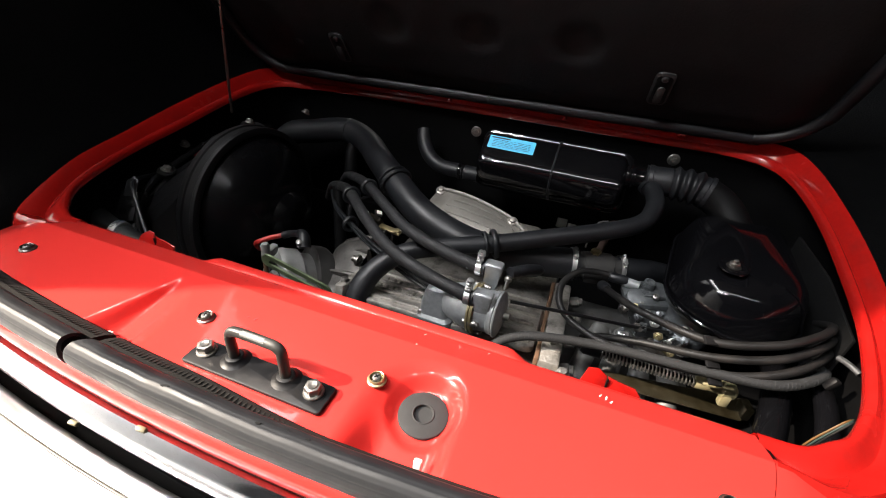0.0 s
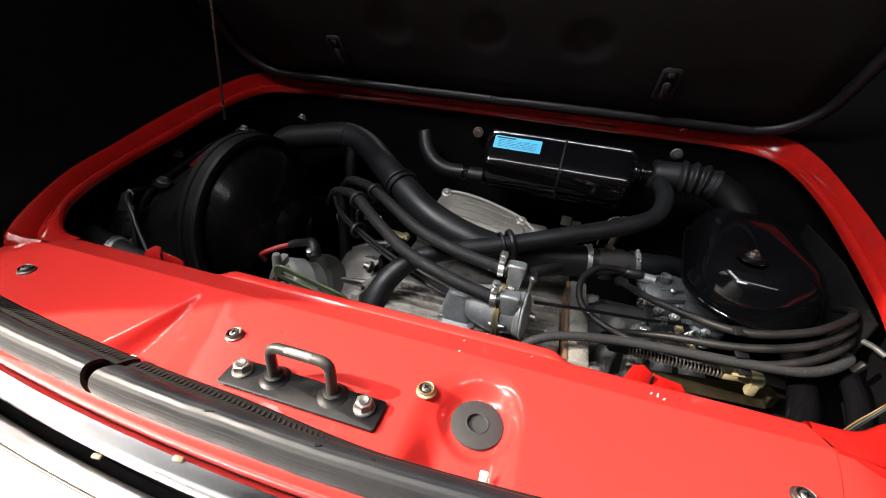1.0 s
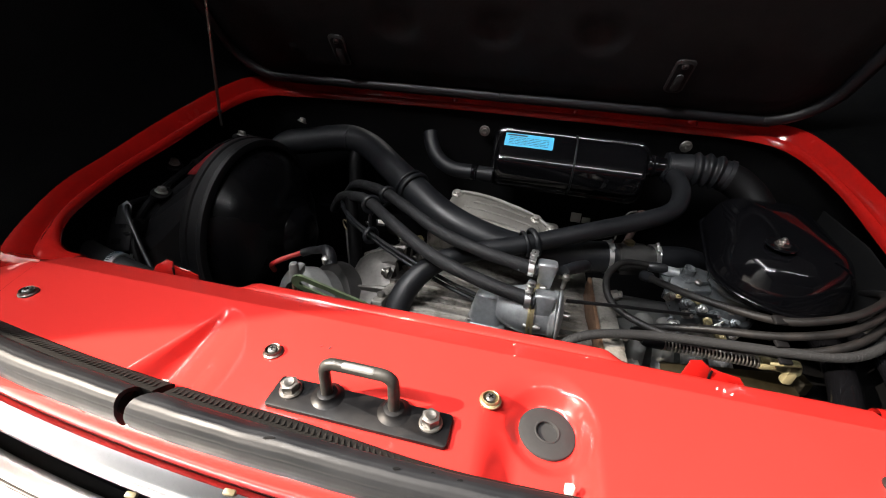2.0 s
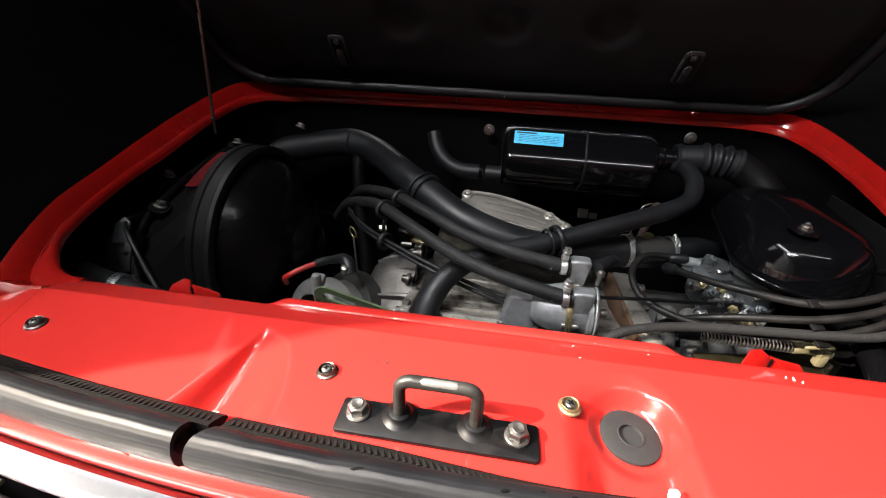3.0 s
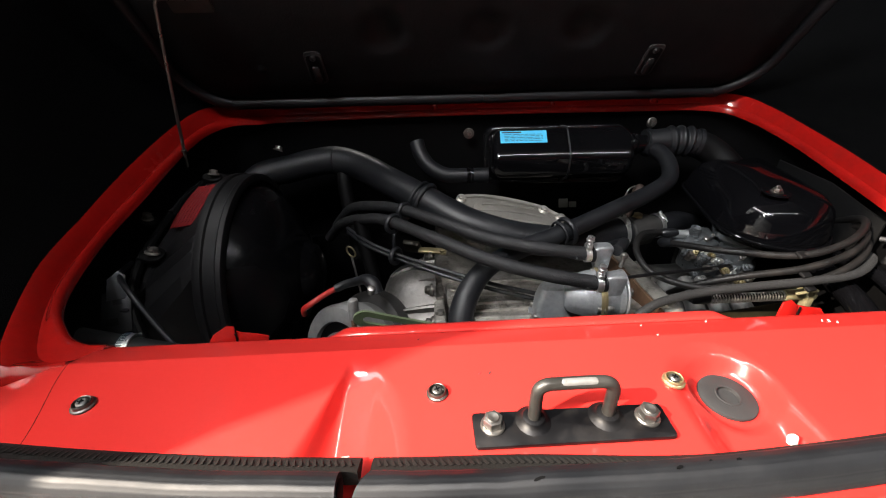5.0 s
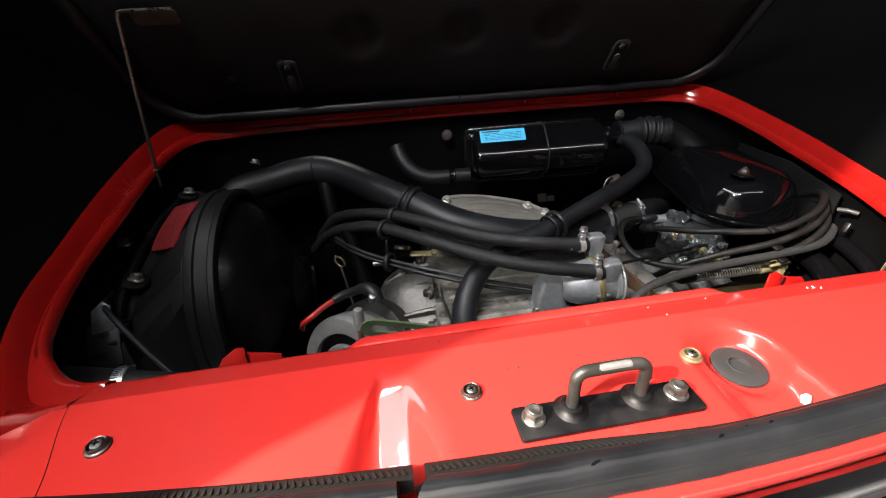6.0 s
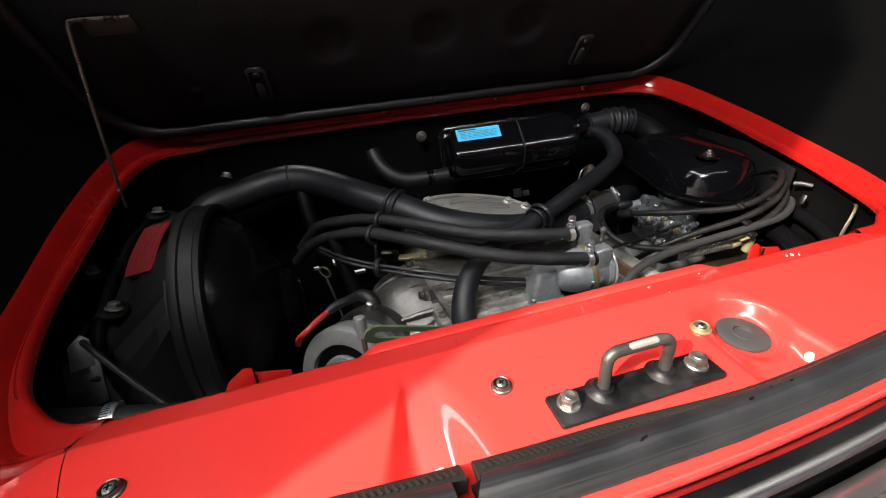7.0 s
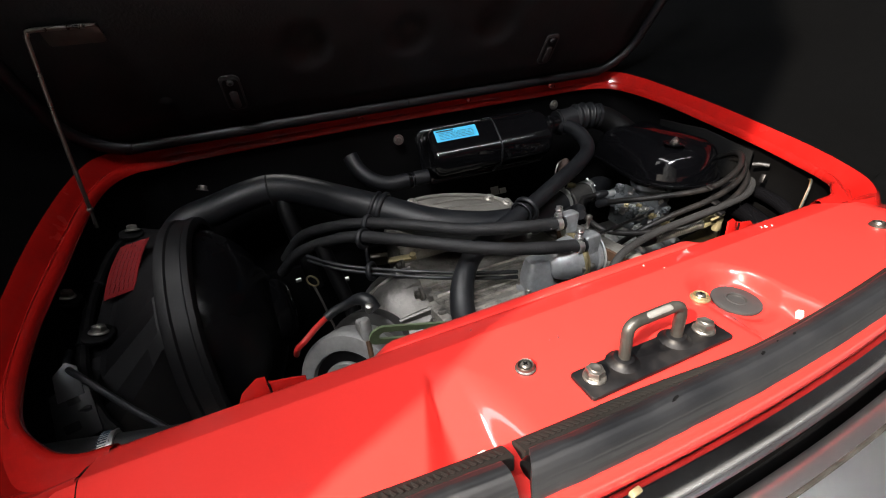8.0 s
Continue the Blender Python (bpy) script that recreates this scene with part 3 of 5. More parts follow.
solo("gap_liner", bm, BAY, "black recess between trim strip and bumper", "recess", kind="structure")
for x, dy, z in ((-0.159, -0.0420, -0.064), (-0.072, -0.0300, -0.0335), (-0.33, -0.0435, -0.066)):
    bm = B()
    block(bm, (x, front_y(x) + dy, z), (0.0085, 0.0045, 0.0055), 0.0012, (15, 10, 8))
    solo("trim_clip", bm, CREAM, "small pale trim clip beside the chrome strip", "clip", "trim clips")

# unseen pillar, added and outlined to throw the shadow edge across the left side
bm = B()
slab(bm, pose(-0.70, 0, 0, 90, 0, 90), [(0.15, -0.10), (1.2, -0.10), (1.2, 0.40), (0.5, 0.48), (0.30, 0.60), (0.14, 1.05), (0.06, 1.18), (-0.08, 1.14), (-0.195, 1.04), (-0.262, 0.92), (-0.264, 0.82), (-0.232, 0.72), (-0.194, 0.63), (-0.196, 0.512), (-0.188, 0.454), (-0.193, 0.40), (-0.205, 0.28), (-0.19, 0.24), (0.10, 0.20)], 0.06, 0.01)
solo("shadow_pillar", bm, CARPET, "unseen black pillar added to cast the shadow on the left side", "pillar", kind="structure")
# outer body sides and rear valance, plain
for sx in (-1, 1):
    bm = B()
    rows = []
    for k in range(25):
        y = -0.02 + 1.22 * k / 24
        rows.append([Vector((sx * (w + 0.02 * math.sin(y * 2.2)), y, z)) for w, z in ((0.745, -0.05), (0.775, -0.065), (0.800, -0.11), (0.812, -0.20), (0.805, -0.32), (0.775, -0.42), (0.74, -0.44))])
    loft(bm, rows)
    solo("body_side", bm, RED, "plain red painted outer side of the car body", "body panel", "body sides", kind="structure", sharp=60)
bm = B()
loft(bm, along(-0.78, 0.78, [(-0.050, -0.12), (-0.085, -0.20), (-0.095, -0.27), (-0.085, -0.36), (-0.05, -0.42)], 0.04))
solo("rear_valance", bm, RED, "plain red painted valance under the bumper", "body panel", kind="structure", sharp=60)

# ---- room ----
bm = B()
block(bm, (0, 0, -0.62), (9, 9, 0.1), 0)
solo("floor", bm, FLOOR, "pale showroom floor", "floor", kind="structure")
for nm, at, size in (("wall_north", (0, 4.5, 1.0), (9, 0.1, 3.4)), ("wall_south", (0, -4.5, 1.0), (9, 0.1, 3.4)), ("wall_west", (-2.3, 0, 1.0), (0.1, 8.9, 3.4)), ("wall_east", (4.5, 0, 1.0), (0.1, 8.9, 3.4))):
    bm = B()
    block(bm, at, size, 0)
    solo(nm, bm, PALEWALL if nm == "wall_west" else WALL, "white painted showroom wall" if nm == "wall_west" else "dark painted showroom wall", "wall", kind="structure")
bm = B()
block(bm, (0, 0, 2.75), (9.1, 9.1, 0.1), 0)
solo("ceiling", bm, WALL, "dark showroom ceiling", "ceiling", kind="structure")

# ---- on the rear panel ----
def hex_bolt(name, label, group, head=0.0066, washer=0.0088, mat=STEEL, h=0.0068):
    t = thing(name, (0, 0, 0), label, "bolt", group)
    bm = B()
    lathe(bm, (0, 0, 0), (0, 0, 1), [(0, washer), (0.0012, washer), (0.0022, washer * 0.9), (0.0024, head * 0.9)], 24)
    part("flange", bm, mat, t)
    bm = B()
    slab(bm, pose(0, 0, 0.0022), [(head * 1.1 * math.cos(radians(60 * k)), head * 1.1 * math.sin(radians(60 * k))) for k in range(6)], h, 0.0011)
    lathe(bm, (0, 0, h + 0.0018), (0, 0, 1), [(0, head * 0.72), (0.0012, head * 0.6), (0.0009, head * 0.3), (0.0006, head * 0.1)], 20)
    part("head", bm, mat, t)
    return t


striker = thing("latch_striker", (0, 0.002, 0), "black steel latch striker loop on a bolted plate", "striker")
bm = B()
slab(bm, pose(0.001, -0.0012, 0.0004), rounded(0.142, 0.028, 0.003, 4), 0.0040, 0.0010)
part("base_plate", bm, BLACKSTEEL, striker)
for x in (-0.026, 0.028):
    bm = B()
    lathe(bm, (x, 0.0035, 0.003), (0, 0, 1), [(0, 0.0135), (0.0012, 0.0132), (0.0028, 0.0105), (0.0046, 0.0086), (0.0062, 0.0078), (0.0070, 0.0058)], 24)
    part("boss", bm, BLACKSTEEL, striker)
bm = B()
tube(bm, [(-0.026, 0.0030, 0.006), (-0.026, 0.0034, 0.018), (-0.026, 0.0038, 0.031), (-0.0245, 0.0042, 0.0370), (-0.0195, 0.0044, 0.0402), (-0.010, 0.0044, 0.0408), (0.012, 0.0044, 0.0408),
          (0.0215, 0.0044, 0.0402), (0.0265, 0.0042, 0.0370), (0.028, 0.0038, 0.031), (0.028, 0.0034, 0.018), (0.028, 0.0030, 0.006)], 0.0046, 16, 5)
loop = part("loop", bm, WORN, striker, "worn grey steel loop")
bm = B()
tube(bm, [(-0.0095, 0.0034, 0.0424), (-0.0085, 0.0034, 0.0425), (0.0015, 0.0034, 0.0426), (0.0125, 0.0034, 0.0425), (0.0135, 0.0034, 0.0424)], lambda s: 0.0032 - 0.0012 * (2 * s - 1) ** 4, 16, 4)
part("worn_patch", bm, TAPE, loop, "bright worn patch")
big_bolt = hex_bolt("flange_bolt", "dull zinc-plated flange bolt holding the striker plate", "striker bolts")
big_bolt.matrix_basis = pose(-0.056, 0.001, 0.0046, 0, 0, 12)
copy_thing(big_bolt, pose(0.057, 0.001, 0.0046, 0, 0, 40))


def panel_screw(washer, label):
    t = thing("panel_screw", (0, 0, 0), label, "screw", "panel screws")
    bm = B()
    lathe(bm, (0, 0, 0), (0, 0, 1), [(0, 0.0088), (0.0012, 0.0086), (0.0020, 0.0072), (0.0036, 0.0070), (0.0044, 0.0064), (0.0040, 0.0058), (0.0010, 0.0056), (0.0008, 0.0040)], 26)
    part("cup_washer", bm, washer, t)
    bm = B()
    lathe(bm, (0, 0, 0.0026), (0, 0, 1), [(-0.002, 0.0041), (0.0014, 0.0041), (0.0024, 0.0032), (0.0026, 0.002)], 20)
    head = part("head", bm, STEEL, t)
    bm = B()
    block(bm, (0, 0, 0.0053), (0.0046, 0.0011, 0.0006), 0)
    block(bm, (0, 0, 0.00531), (0.0011, 0.0046, 0.0006), 0)
    part("cross_slot", bm, BAY, head)
    return t


first = panel_screw(DULLSTEEL, "dull cross-head screw with a cup washer in the red panel")
first.matrix_basis = pose(-0.0945, 0.036, 0.0003, 0, 0, 20)
for x, y, a in ((-0.371, 0.042, 10), (0.376, 0.037, 70)):
    copy_thing(first, pose(x, y, 0.0003, 0, 0, a))
panel_screw(YELLOW, "brassy cross-head screw with a cup washer in the red panel").matrix_basis = pose(0.097, 0.036, 0.0003, 0, 0, 50)

PN = Vector((0.03, -0.05, 1)).normalized()
plug = thing("rubber_plug", (0.144, 0.031, -0.018), "round dusty grey rubber blanking plug in the panel hollow", "plug")
bm = B()
lathe(bm, (0.144, 0.031, -0.0185), PN, [(0, 0.0215), (0.0015, 0.0222), (0.0032, 0.0218), (0.0038, 0.0205), (0.0040, 0.0098), (0.0022, 0.0088), (0.0014, 0.0085), (0.0012, 0.003)], 40)
part("disc", bm, PLUG, plug)
bm = B()
torus(bm, Vector((0.144, 0.031, -0.0185)) + PN * 0.0038, PN, 0.0092, 0.0009, 32, 8)
part("ring_ridge", bm, PLUG, plug)
for x, z in ((-0.1595, 0.001), (0.1585, -0.003)):
    bm = B()
    slab(bm, pose(x, -0.0160, z - 0.008, -16, 0, 6), rounded(0.0066, 0.0048, 0.0014, 3), 0.0070, 0.0010)
    solo("seal_clip", bm, WHITE, "small white nylon clip beside the weatherstrip", "clip", "seal clips")

# ---- cooling side: fan, shroud, its fittings ----
DOME = material("satin_black_plastic", (0.0022, 0.0022, 0.0026), 0.26, vary=0.2, bump=0.05, spec=0.18)
FAN = Vector((-0.397, 0.41, -0.12))
shroud = thing("fan_shroud", (-0.43, 0.41, -0.28), "black plastic radiator fan shroud with a round collar", "fan shroud")
bm = B()
rows = []
n = 16
box = [Vector((0, y, z)) for y, z in rounded(0.33, 0.30, 0.05, 3)]
for k, (f, x) in enumerate(((0, -0.488), (0.02, -0.474), (0.25, -0.468), (0.75, -0.422), (0.95, -0.409), (1.0, -0.401))):
    row = []
    for j in range(n):
        q = box[j % len(box)]
        a = math.atan2(q.z, q.y)
        c = Vector((0, 0.163 * math.cos(a), 0.163 * math.sin(a)))
        sq = Vector((0, q.y, q.z - 0.042 + (0.22 * q.y if q.z > 0 else 0)))
        m = sq.lerp(c, smoothstep(0, 1, f) ** 1.6)
        row.append(Vector((x, FAN.y + m.y, FAN.z + m.z)))
    rows.append(row)
loft(bm, rows, closed=True)
part("cone", bm, PLASTIC, shroud, sharp=8)
bm = B()
lathe(bm, FAN - Vector((0.008, 0, 0)), (1, 0, 0), [(0.012, 0.150), (0, 0.160), (0.0, 0.1675), (0.003, 0.169), (0.011, 0.169), (0.013, 0.1665), (0.028, 0.1665), (0.030, 0.168), (0.036, 0.167), (0.038, 0.163), (0.038, 0.156), (0.030, 0.152)], 72)
part("collar", bm, PLASTIC, shroud, "ribbed black collar")
bm = B()
lathe(bm, FAN + Vector((0.0, 0, 0)), (1, 0, 0), [(0.0, 0.156), (0.012, 0.154), (0.034, 0.146), (0.056, 0.128), (0.074, 0.104), (0.088, 0.076), (0.096, 0.054), (0.108, 0.046), (0.116, 0.034), (0.119, 0.018), (0.120, 0.004)], 64)
part("dome", bm, DOME, shroud, "smooth black domed fan cover")
# label lying on the cone
lab = Matrix.LocRotScale(Vector((-0.4575, 0.419, 0.0035)), (Vector((0.0, 0.095, 0.028)).normalized().to_track_quat("Y", "Z")), None) @ pose(0, 0, 0, 0, -12, -4)
warn = thing("warning_label", lab.translation, "red paper warning label with lines of unreadable print on the shroud", "label")
bm = B()
bow = [(sx * 0.020 - 0.005 * (1 - (y / 0.049) ** 2) + 0.002, y) for sx, ys_ in ((1, range(-5, 6)), (-1, range(5, -6, -1))) for y in (0.0098 * k for k in ys_)]
slab(bm, lab @ pose(0, 0, 0.003), bow, 0.0008)
part("paper", bm, REDLABEL, warn)
random.seed(4)
for c in range(6):
    y = -0.043
    while y < 0.04:
        w = random.uniform(0.006, 0.018)
        bm = B()
        block(bm, lab @ Vector((-0.0125 + c * 0.0058 - 0.005 * (1 - ((y + w / 2) / 0.049) ** 2), y + w / 2, 0.0042)), (0.0022, min(w, 0.043 - y), 0.0004), 0, [math.degrees(a) for a in lab.to_euler()])
        part("print_bar", bm, PALE, warn)
        y += w + 0.003
bm = B()
block(bm, (-0.482, 0.41, -0.035), (0.022, 0.36, 0.018), 0.004, (8, 0, 0))
slab(bm, pose(-0.471, 0.307, -0.019, 10, 14, 0), rounded(0.030, 0.028, 0.012, 5), 0.005, 0.0015)
slab(bm, pose(-0.470, 0.515, 0.014, 8, 12, 0), rounded(0.030, 0.028, 0.012, 5), 0.005, 0.0015)
slab(bm, pose(-0.521, 0.394, -0.010, 8, 20, 0), rounded(0.026, 0.026, 0.012, 5), 0.006, 0.0015)
solo("radiator_carrier", bm, BAY, "black painted radiator carrier frame", "frame")
small_bolt = hex_bolt("frame_bolt", "zinc-plated bolt in the radiator carrier frame", "frame bolts", 0.0062, 0.0092, STEEL, 0.0058)
small_bolt.matrix_basis = pose(-0.468, 0.305, -0.013, -12, 20, 0)
for p in (pose(-0.467, 0.516, 0.021, -10, 15, 30), pose(-0.521, 0.394, -0.002, 0, 25, 0), pose(-0.372, 0.585, 0.040, -20, 20, 0)):
    copy_thing(small_bolt, p)
wall_bolt = hex_bolt("bulkhead_bolt", "pale domed bolt on the black bulkhead", "bulkhead bolts", 0.0062, 0.011, STEEL, 0.005)
wall_bolt.matrix_basis = pose(-0.003, 0.668, 0.040, 90, 0, 0)
copy_thing(wall_bolt, pose(0.381, 0.664, 0.052, 90, 0, 0))

bm = B()
tube(bm, [(-0.520, 0.200, -0.068), (-0.47, 0.188, -0.071), (-0.42, 0.186, -0.085), (-0.37, 0.20, -0.115), (-0.33, 0.24, -0.18)], 0.0158, 14, 8)
solo("lower_coolant_hose", bm, BRAID, "black coolant hose running beside the shroud", "hose")


def clamp(at, axis, r, label="worm-drive steel hose clamp", screw_up=(0, 0, 1), w=0.0075, upright=False):
    """A worm-drive band with its screw."""
    axis, up = Vector(axis).normalized(), Vector(screw_up)
    up = (up - axis * up.dot(axis)).normalized()
    c = thing("hose_clamp", at, label, "clamp", "hose clamps")
    at = Vector(at)
    bm = B()
    lathe(bm, at - axis * w / 2, axis, [(0, r), (0, r + 0.0012), (w, r + 0.0012), (w, r)], 28)
    part("band", bm, BRIGHT, c)
    side = axis.cross(up)
    bm = B()
    m = Matrix((side, axis, up)).transposed().to_4x4()
    m.translation = at + up * (r + 0.003)
    made = bmesh.ops.create_cube(bm, size=1, matrix=m @ Matrix.Diagonal((0.012, w * 1.1, 0.006, 1)))
    bmesh.ops.bevel(bm, geom=bm.edges[:], offset=0.0012, segments=2, affect="EDGES")
    part("screw_housing", bm, BRIGHT, c)
    if upright:
        bm = B()
        lathe(bm, at + up * (r + 0.003), up + axis * 0.12, [(0, 0.0050), (0.005, 0.0050), (0.0055, 0.0040), (0.009, 0.0040), (0.0092, 0.0060), (0.0105, 0.0060), (0.0107, 0.0048), (0.0150, 0.0048), (0.0158, 0.0030)], 12)
        part("screw", bm, BRIGHT, c)
        return c
    bm = B()
    lathe(bm, at + up * (r + 0.0042) - side * 0.0125, side, [(0, 0.0026), (0.0006, 0.0034), (0.004, 0.0034), (0.0045, 0.002), (0.024, 0.002)], 14)
    part("screw", bm, BRIGHT, c)
    return c


low = clamp((-0.453, 0.187, -0.0745), (1, 0.0, -0.2), 0.0172, screw_up=(0, 1, -0.4), w=0.011)
bm = B()
for k in range(9):
    block(bm, (-0.4525 + 0.0002 * k, 0.187 - 0.011 + 0.0026 * k, -0.0745 + math.sqrt(0.0190 ** 2 - (0.011 - 0.0026 * k) ** 2)), (0.008, 0.0010, 0.0006), 0, (25 * (0.011 - 0.0026 * k) / 0.011, 0, 0))
part("worm_slots", bm, INK, low)
bm = B()
tube(bm, [(-0.505, 0.31, -0.03), (-0.486, 0.262, -0.018), (-0.466, 0.238, -0.022), (-0.436, 0.216, -0.055), (-0.405, 0.196, -0.09), (-0.39, 0.18, -0.13)], 0.0032, 10, 8)
solo("thin_cable", bm, RUBBER, "thin black cable drooping past the shroud", "cable")
loom = thing("wiring_loom", (-0.485, 0.38, -0.03), "taped black wiring loom along the radiator carrier", "wiring")
LOOM = [(-0.478, 0.535, 0.010), (-0.490, 0.47, 0.006), (-0.497, 0.40, -0.010), (-0.492, 0.34, -0.020), (-0.486, 0.285, -0.034), (-0.474, 0.240, -0.060), (-0.455, 0.215, -0.10)]
bm = B()
tube(bm, LOOM, lambda q: 0.0062 + 0.0006 * math.sin(q * 90), 10, 10)
part("taped_cable", bm, BAY, loom)
for p, d in (((-0.4955, 0.415, -0.006), (0.05, 1, 0.2)), ((-0.489, 0.310, -0.027), (-0.1, 1, 0.25)), ((-0.4805, 0.262, -0.047), (-0.2, 1, 0.5))):
    bm = B()
    lathe(bm, p, d, [(-0.003, 0.0064), (-0.002, 0.0078), (0.002, 0.0078), (0.003, 0.0064)], 16)
    part("cable_tie", bm, PLASTIC, loom)
plate = thing("slotted_bracket", (-0.475, 0.205, -0.07), "black slotted steel bracket beside the shroud", "bracket")
bm = B()
PLATE = pose(-0.487, 0.232, -0.054, 55, 0, 14)
slab(bm, PLATE, [(-0.020, -0.030), (0.016, -0.026), (0.019, 0.022), (0.004, 0.028), (-0.012, 0.024)], 0.002, 0.0006)
bracket_plate = part("plate", bm, BLACKSTEEL, plate)
for x, y, w, h in ((-0.004, -0.012, 0.013, 0.009), (0.004, 0.012, 0.010, 0.007)):
    bm = B()
    slab(bm, PLATE @ pose(0, 0, 0.0018), rounded(w, h, 0.001, 2, x, y), 0.0006)
    part("slot", bm, BAY, bracket_plate)
bm = B()
slab(bm, pose(-0.485, 0.250, -0.026, 58, 0, 18), [(-0.014, -0.017), (0.007, -0.018), (0.011, 0.010), (0.004, 0.018), (-0.009, 0.009)], 0.002, 0.0006)
solo("alloy_tab", bm, material("weathered_aluminium_sheet", (0.035, 0.036, 0.038), 0.5, metal=0.4, vary=0.4, coarse=60, bump=0.3), "bare aluminium mounting tab behind the slotted bracket", "bracket")

# ---- engine ----
DULLCAST = material("dull_grey_casting", (0.13, 0.13, 0.126), 0.58, metal=0.5, vary=0.25, coarse=40, bump=0.3, dirt=(0.07, 0.06, 0.05), dirt_amount=0.6)
HOUSING = material("grey_sand_casting", (0.098, 0.093, 0.087), 0.44, metal=0.65, vary=0.6, coarse=26, fine=220, bump=0.45, depth=0.0009, dirt=(0.018, 0.016, 0.014), dirt_amount=0.9, dirt_scale=30)
engine = thing("engine", (0.05, 0.38, -0.32), "cast aluminium engine with a ribbed cover and flanged ends", "engine")
bm = B()
block(bm, (0.075, 0.39, -0.235), (0.32, 0.30, 0.16), 0.012)
part("crankcase", bm, ALLOY, engine)
COVER = pose(0.075, 0.345, -0.150, -14, 0, 0)
bm = B()
slab(bm, COVER, rounded(0.29, 0.20, 0.012, 4), 0.010, 0.003)
cover = part("ribbed_cover", bm, ALLOY, engine, "grey cast cover with raised ribs and lettering blocks")
for k, y in enumerate((-0.085, -0.060, -0.032, 0.000, 0.030, 0.058, 0.084)):
    bm = B()
    block(bm, COVER @ Vector((0.0, y, 0.011)), (0.275, 0.006 if k % 2 else 0.009, 0.007), 0.0022, (-14, 0, 0))
    part("rib", bm, ALLOY, cover)
random.seed(9)
for y in (-0.046, -0.017):
    x = -0.12
    while x < 0.03:
        w = random.uniform(0.006, 0.011)
        bm = B()
        block(bm, COVER @ Vector((x, y, 0.0108)), (w, 0.011, 0.0022), 0.0008, (-14, 0, 0))
        part("cast_mark", bm, ALLOY, cover)
        x += w + 0.004
for x, w in ((-0.084, 0.016), (0.243, 0.028)):
    bm = B()
    block(bm, (x, 0.355, -0.150), (w, 0.235, 0.040), 0.004, (-14, 0, 0))
    fl = part("end_flange", bm, ALLOY, engine, "machined flange with bolts")
    for y in (-0.10, -0.045, 0.02, 0.08):
        bm = B()
        p = pose(x, 0.355, -0.150, -14, 0, 0) @ Vector((0, y, 0.020))
        slab(bm, pose(*p, -14, 0, 10), [(0.0065 * math.cos(radians(60 * k)), 0.0065 * math.sin(radians(60 * k))) for k in range(6)], 0.006, 0.001)
        part("flange_bolt_head", bm, STEEL, fl)
# bell housing towards the gearbox
bm = B()
rows = []
for x, r, dz in ((-0.088, 0.128, 0.008), (-0.100, 0.127, 0.008), (-0.116, 0.124, 0.007), (-0.132, 0.122, 0.005), (-0.148, 0.118, 0.002), (-0.162, 0.110, -0.002), (-0.173, 0.097, -0.007), (-0.181, 0.078, -0.012), (-0.186, 0.04, -0.02)):
    row = []
    for k in range(72):
        a = 2 * math.pi * k / 72
        q = Vector((x, 0.37 + r * 1.05 * math.cos(a), -0.237 + dz + r * math.sin(a) * (1 + 0.03 * math.sin(5 * a))))
        row.append(q + (0.0065 * noise.noise(q * 22) + 0.0016 * noise.noise(q * 70)) * Vector((-0.3, math.cos(a), math.sin(a))))
    rows.append(row)
loft(bm, rows, closed=True)
part("bell_housing", bm, HOUSING, engine, "rough cast bell housing", sharp=70)
for a, foot in ((60, 0.050), (80, 0.075), (100, 0.062), (122, 0.080), (144, 0.060)):
    # a tapered stiffening web from the flange down the shoulder, and the bolt beside it
    c, d = math.cos(radians(a)), math.sin(radians(a))
    bm = B()
    rows = []
    for k in range(7):
        q = k / 6
        x = -0.088 - foot * q
        r = 0.137 - 0.026 * q ** 1.6
        w = 0.0050 - 0.0022 * q
        rows.append([Vector((x, 0.37 + 1.05 * (rr * c - ww * d), -0.232 + rr * d + ww * c)) for rr, ww in ((r - 0.03, -w * 1.8), (r - 0.004, -w), (r, -w * 0.4), (r, w * 0.4), (r - 0.004, w), (r - 0.03, w * 1.8))])
    vs = loft(bm, rows)
    bm.faces.new(vs[0])
    bm.faces.new(vs[-1])
    part("web", bm, HOUSING, engine)
    b = radians(a + 10)
    p = Vector((-0.093, 0.37 + 0.1395 * math.cos(b), -0.230 + 0.131 * math.sin(b)))
    bm = B()
    lathe(bm, p, (-1, 0, 0.15), [(0, 0.0098), (0.004, 0.0096), (0.0045, 0.0072), (0.0052, 0.0060), (0.0115, 0.0058), (0.0125, 0.0035)], 14)
    part("housing_bolt", bm, DULLSTEEL, engine)
# the far cast cover with a raised rim, under the big hose
TOP = Matrix.LocRotScale(Vector((0.062, 0.505, -0.094)), Euler((radians(24), radians(6), radians(-6))), None)
bm = B()
OUTL = [(-0.105, 0.034), (-0.090, 0.046), (-0.03, 0.050), (0.05, 0.038), (0.088, 0.020), (0.104, 0.010), (0.106, -0.020), (0.09, -0.045), (-0.08, -0.055), (-0.11, -0.02)]
slab(bm, TOP, OUTL, 0.020, 0.003)
PALECAST = material("pale_smooth_casting", (0.20, 0.190, 0.172), 0.5, metal=0.6, vary=0.2, coarse=30, fine=260, bump=0.35, depth=0.0008, dirt=(0.13, 0.115, 0.095), dirt_amount=0.45, dirt_scale=26)
lidc = part("top_cover", bm, PALECAST, engine, "pale cast cover with a raised rim")
bm = B()
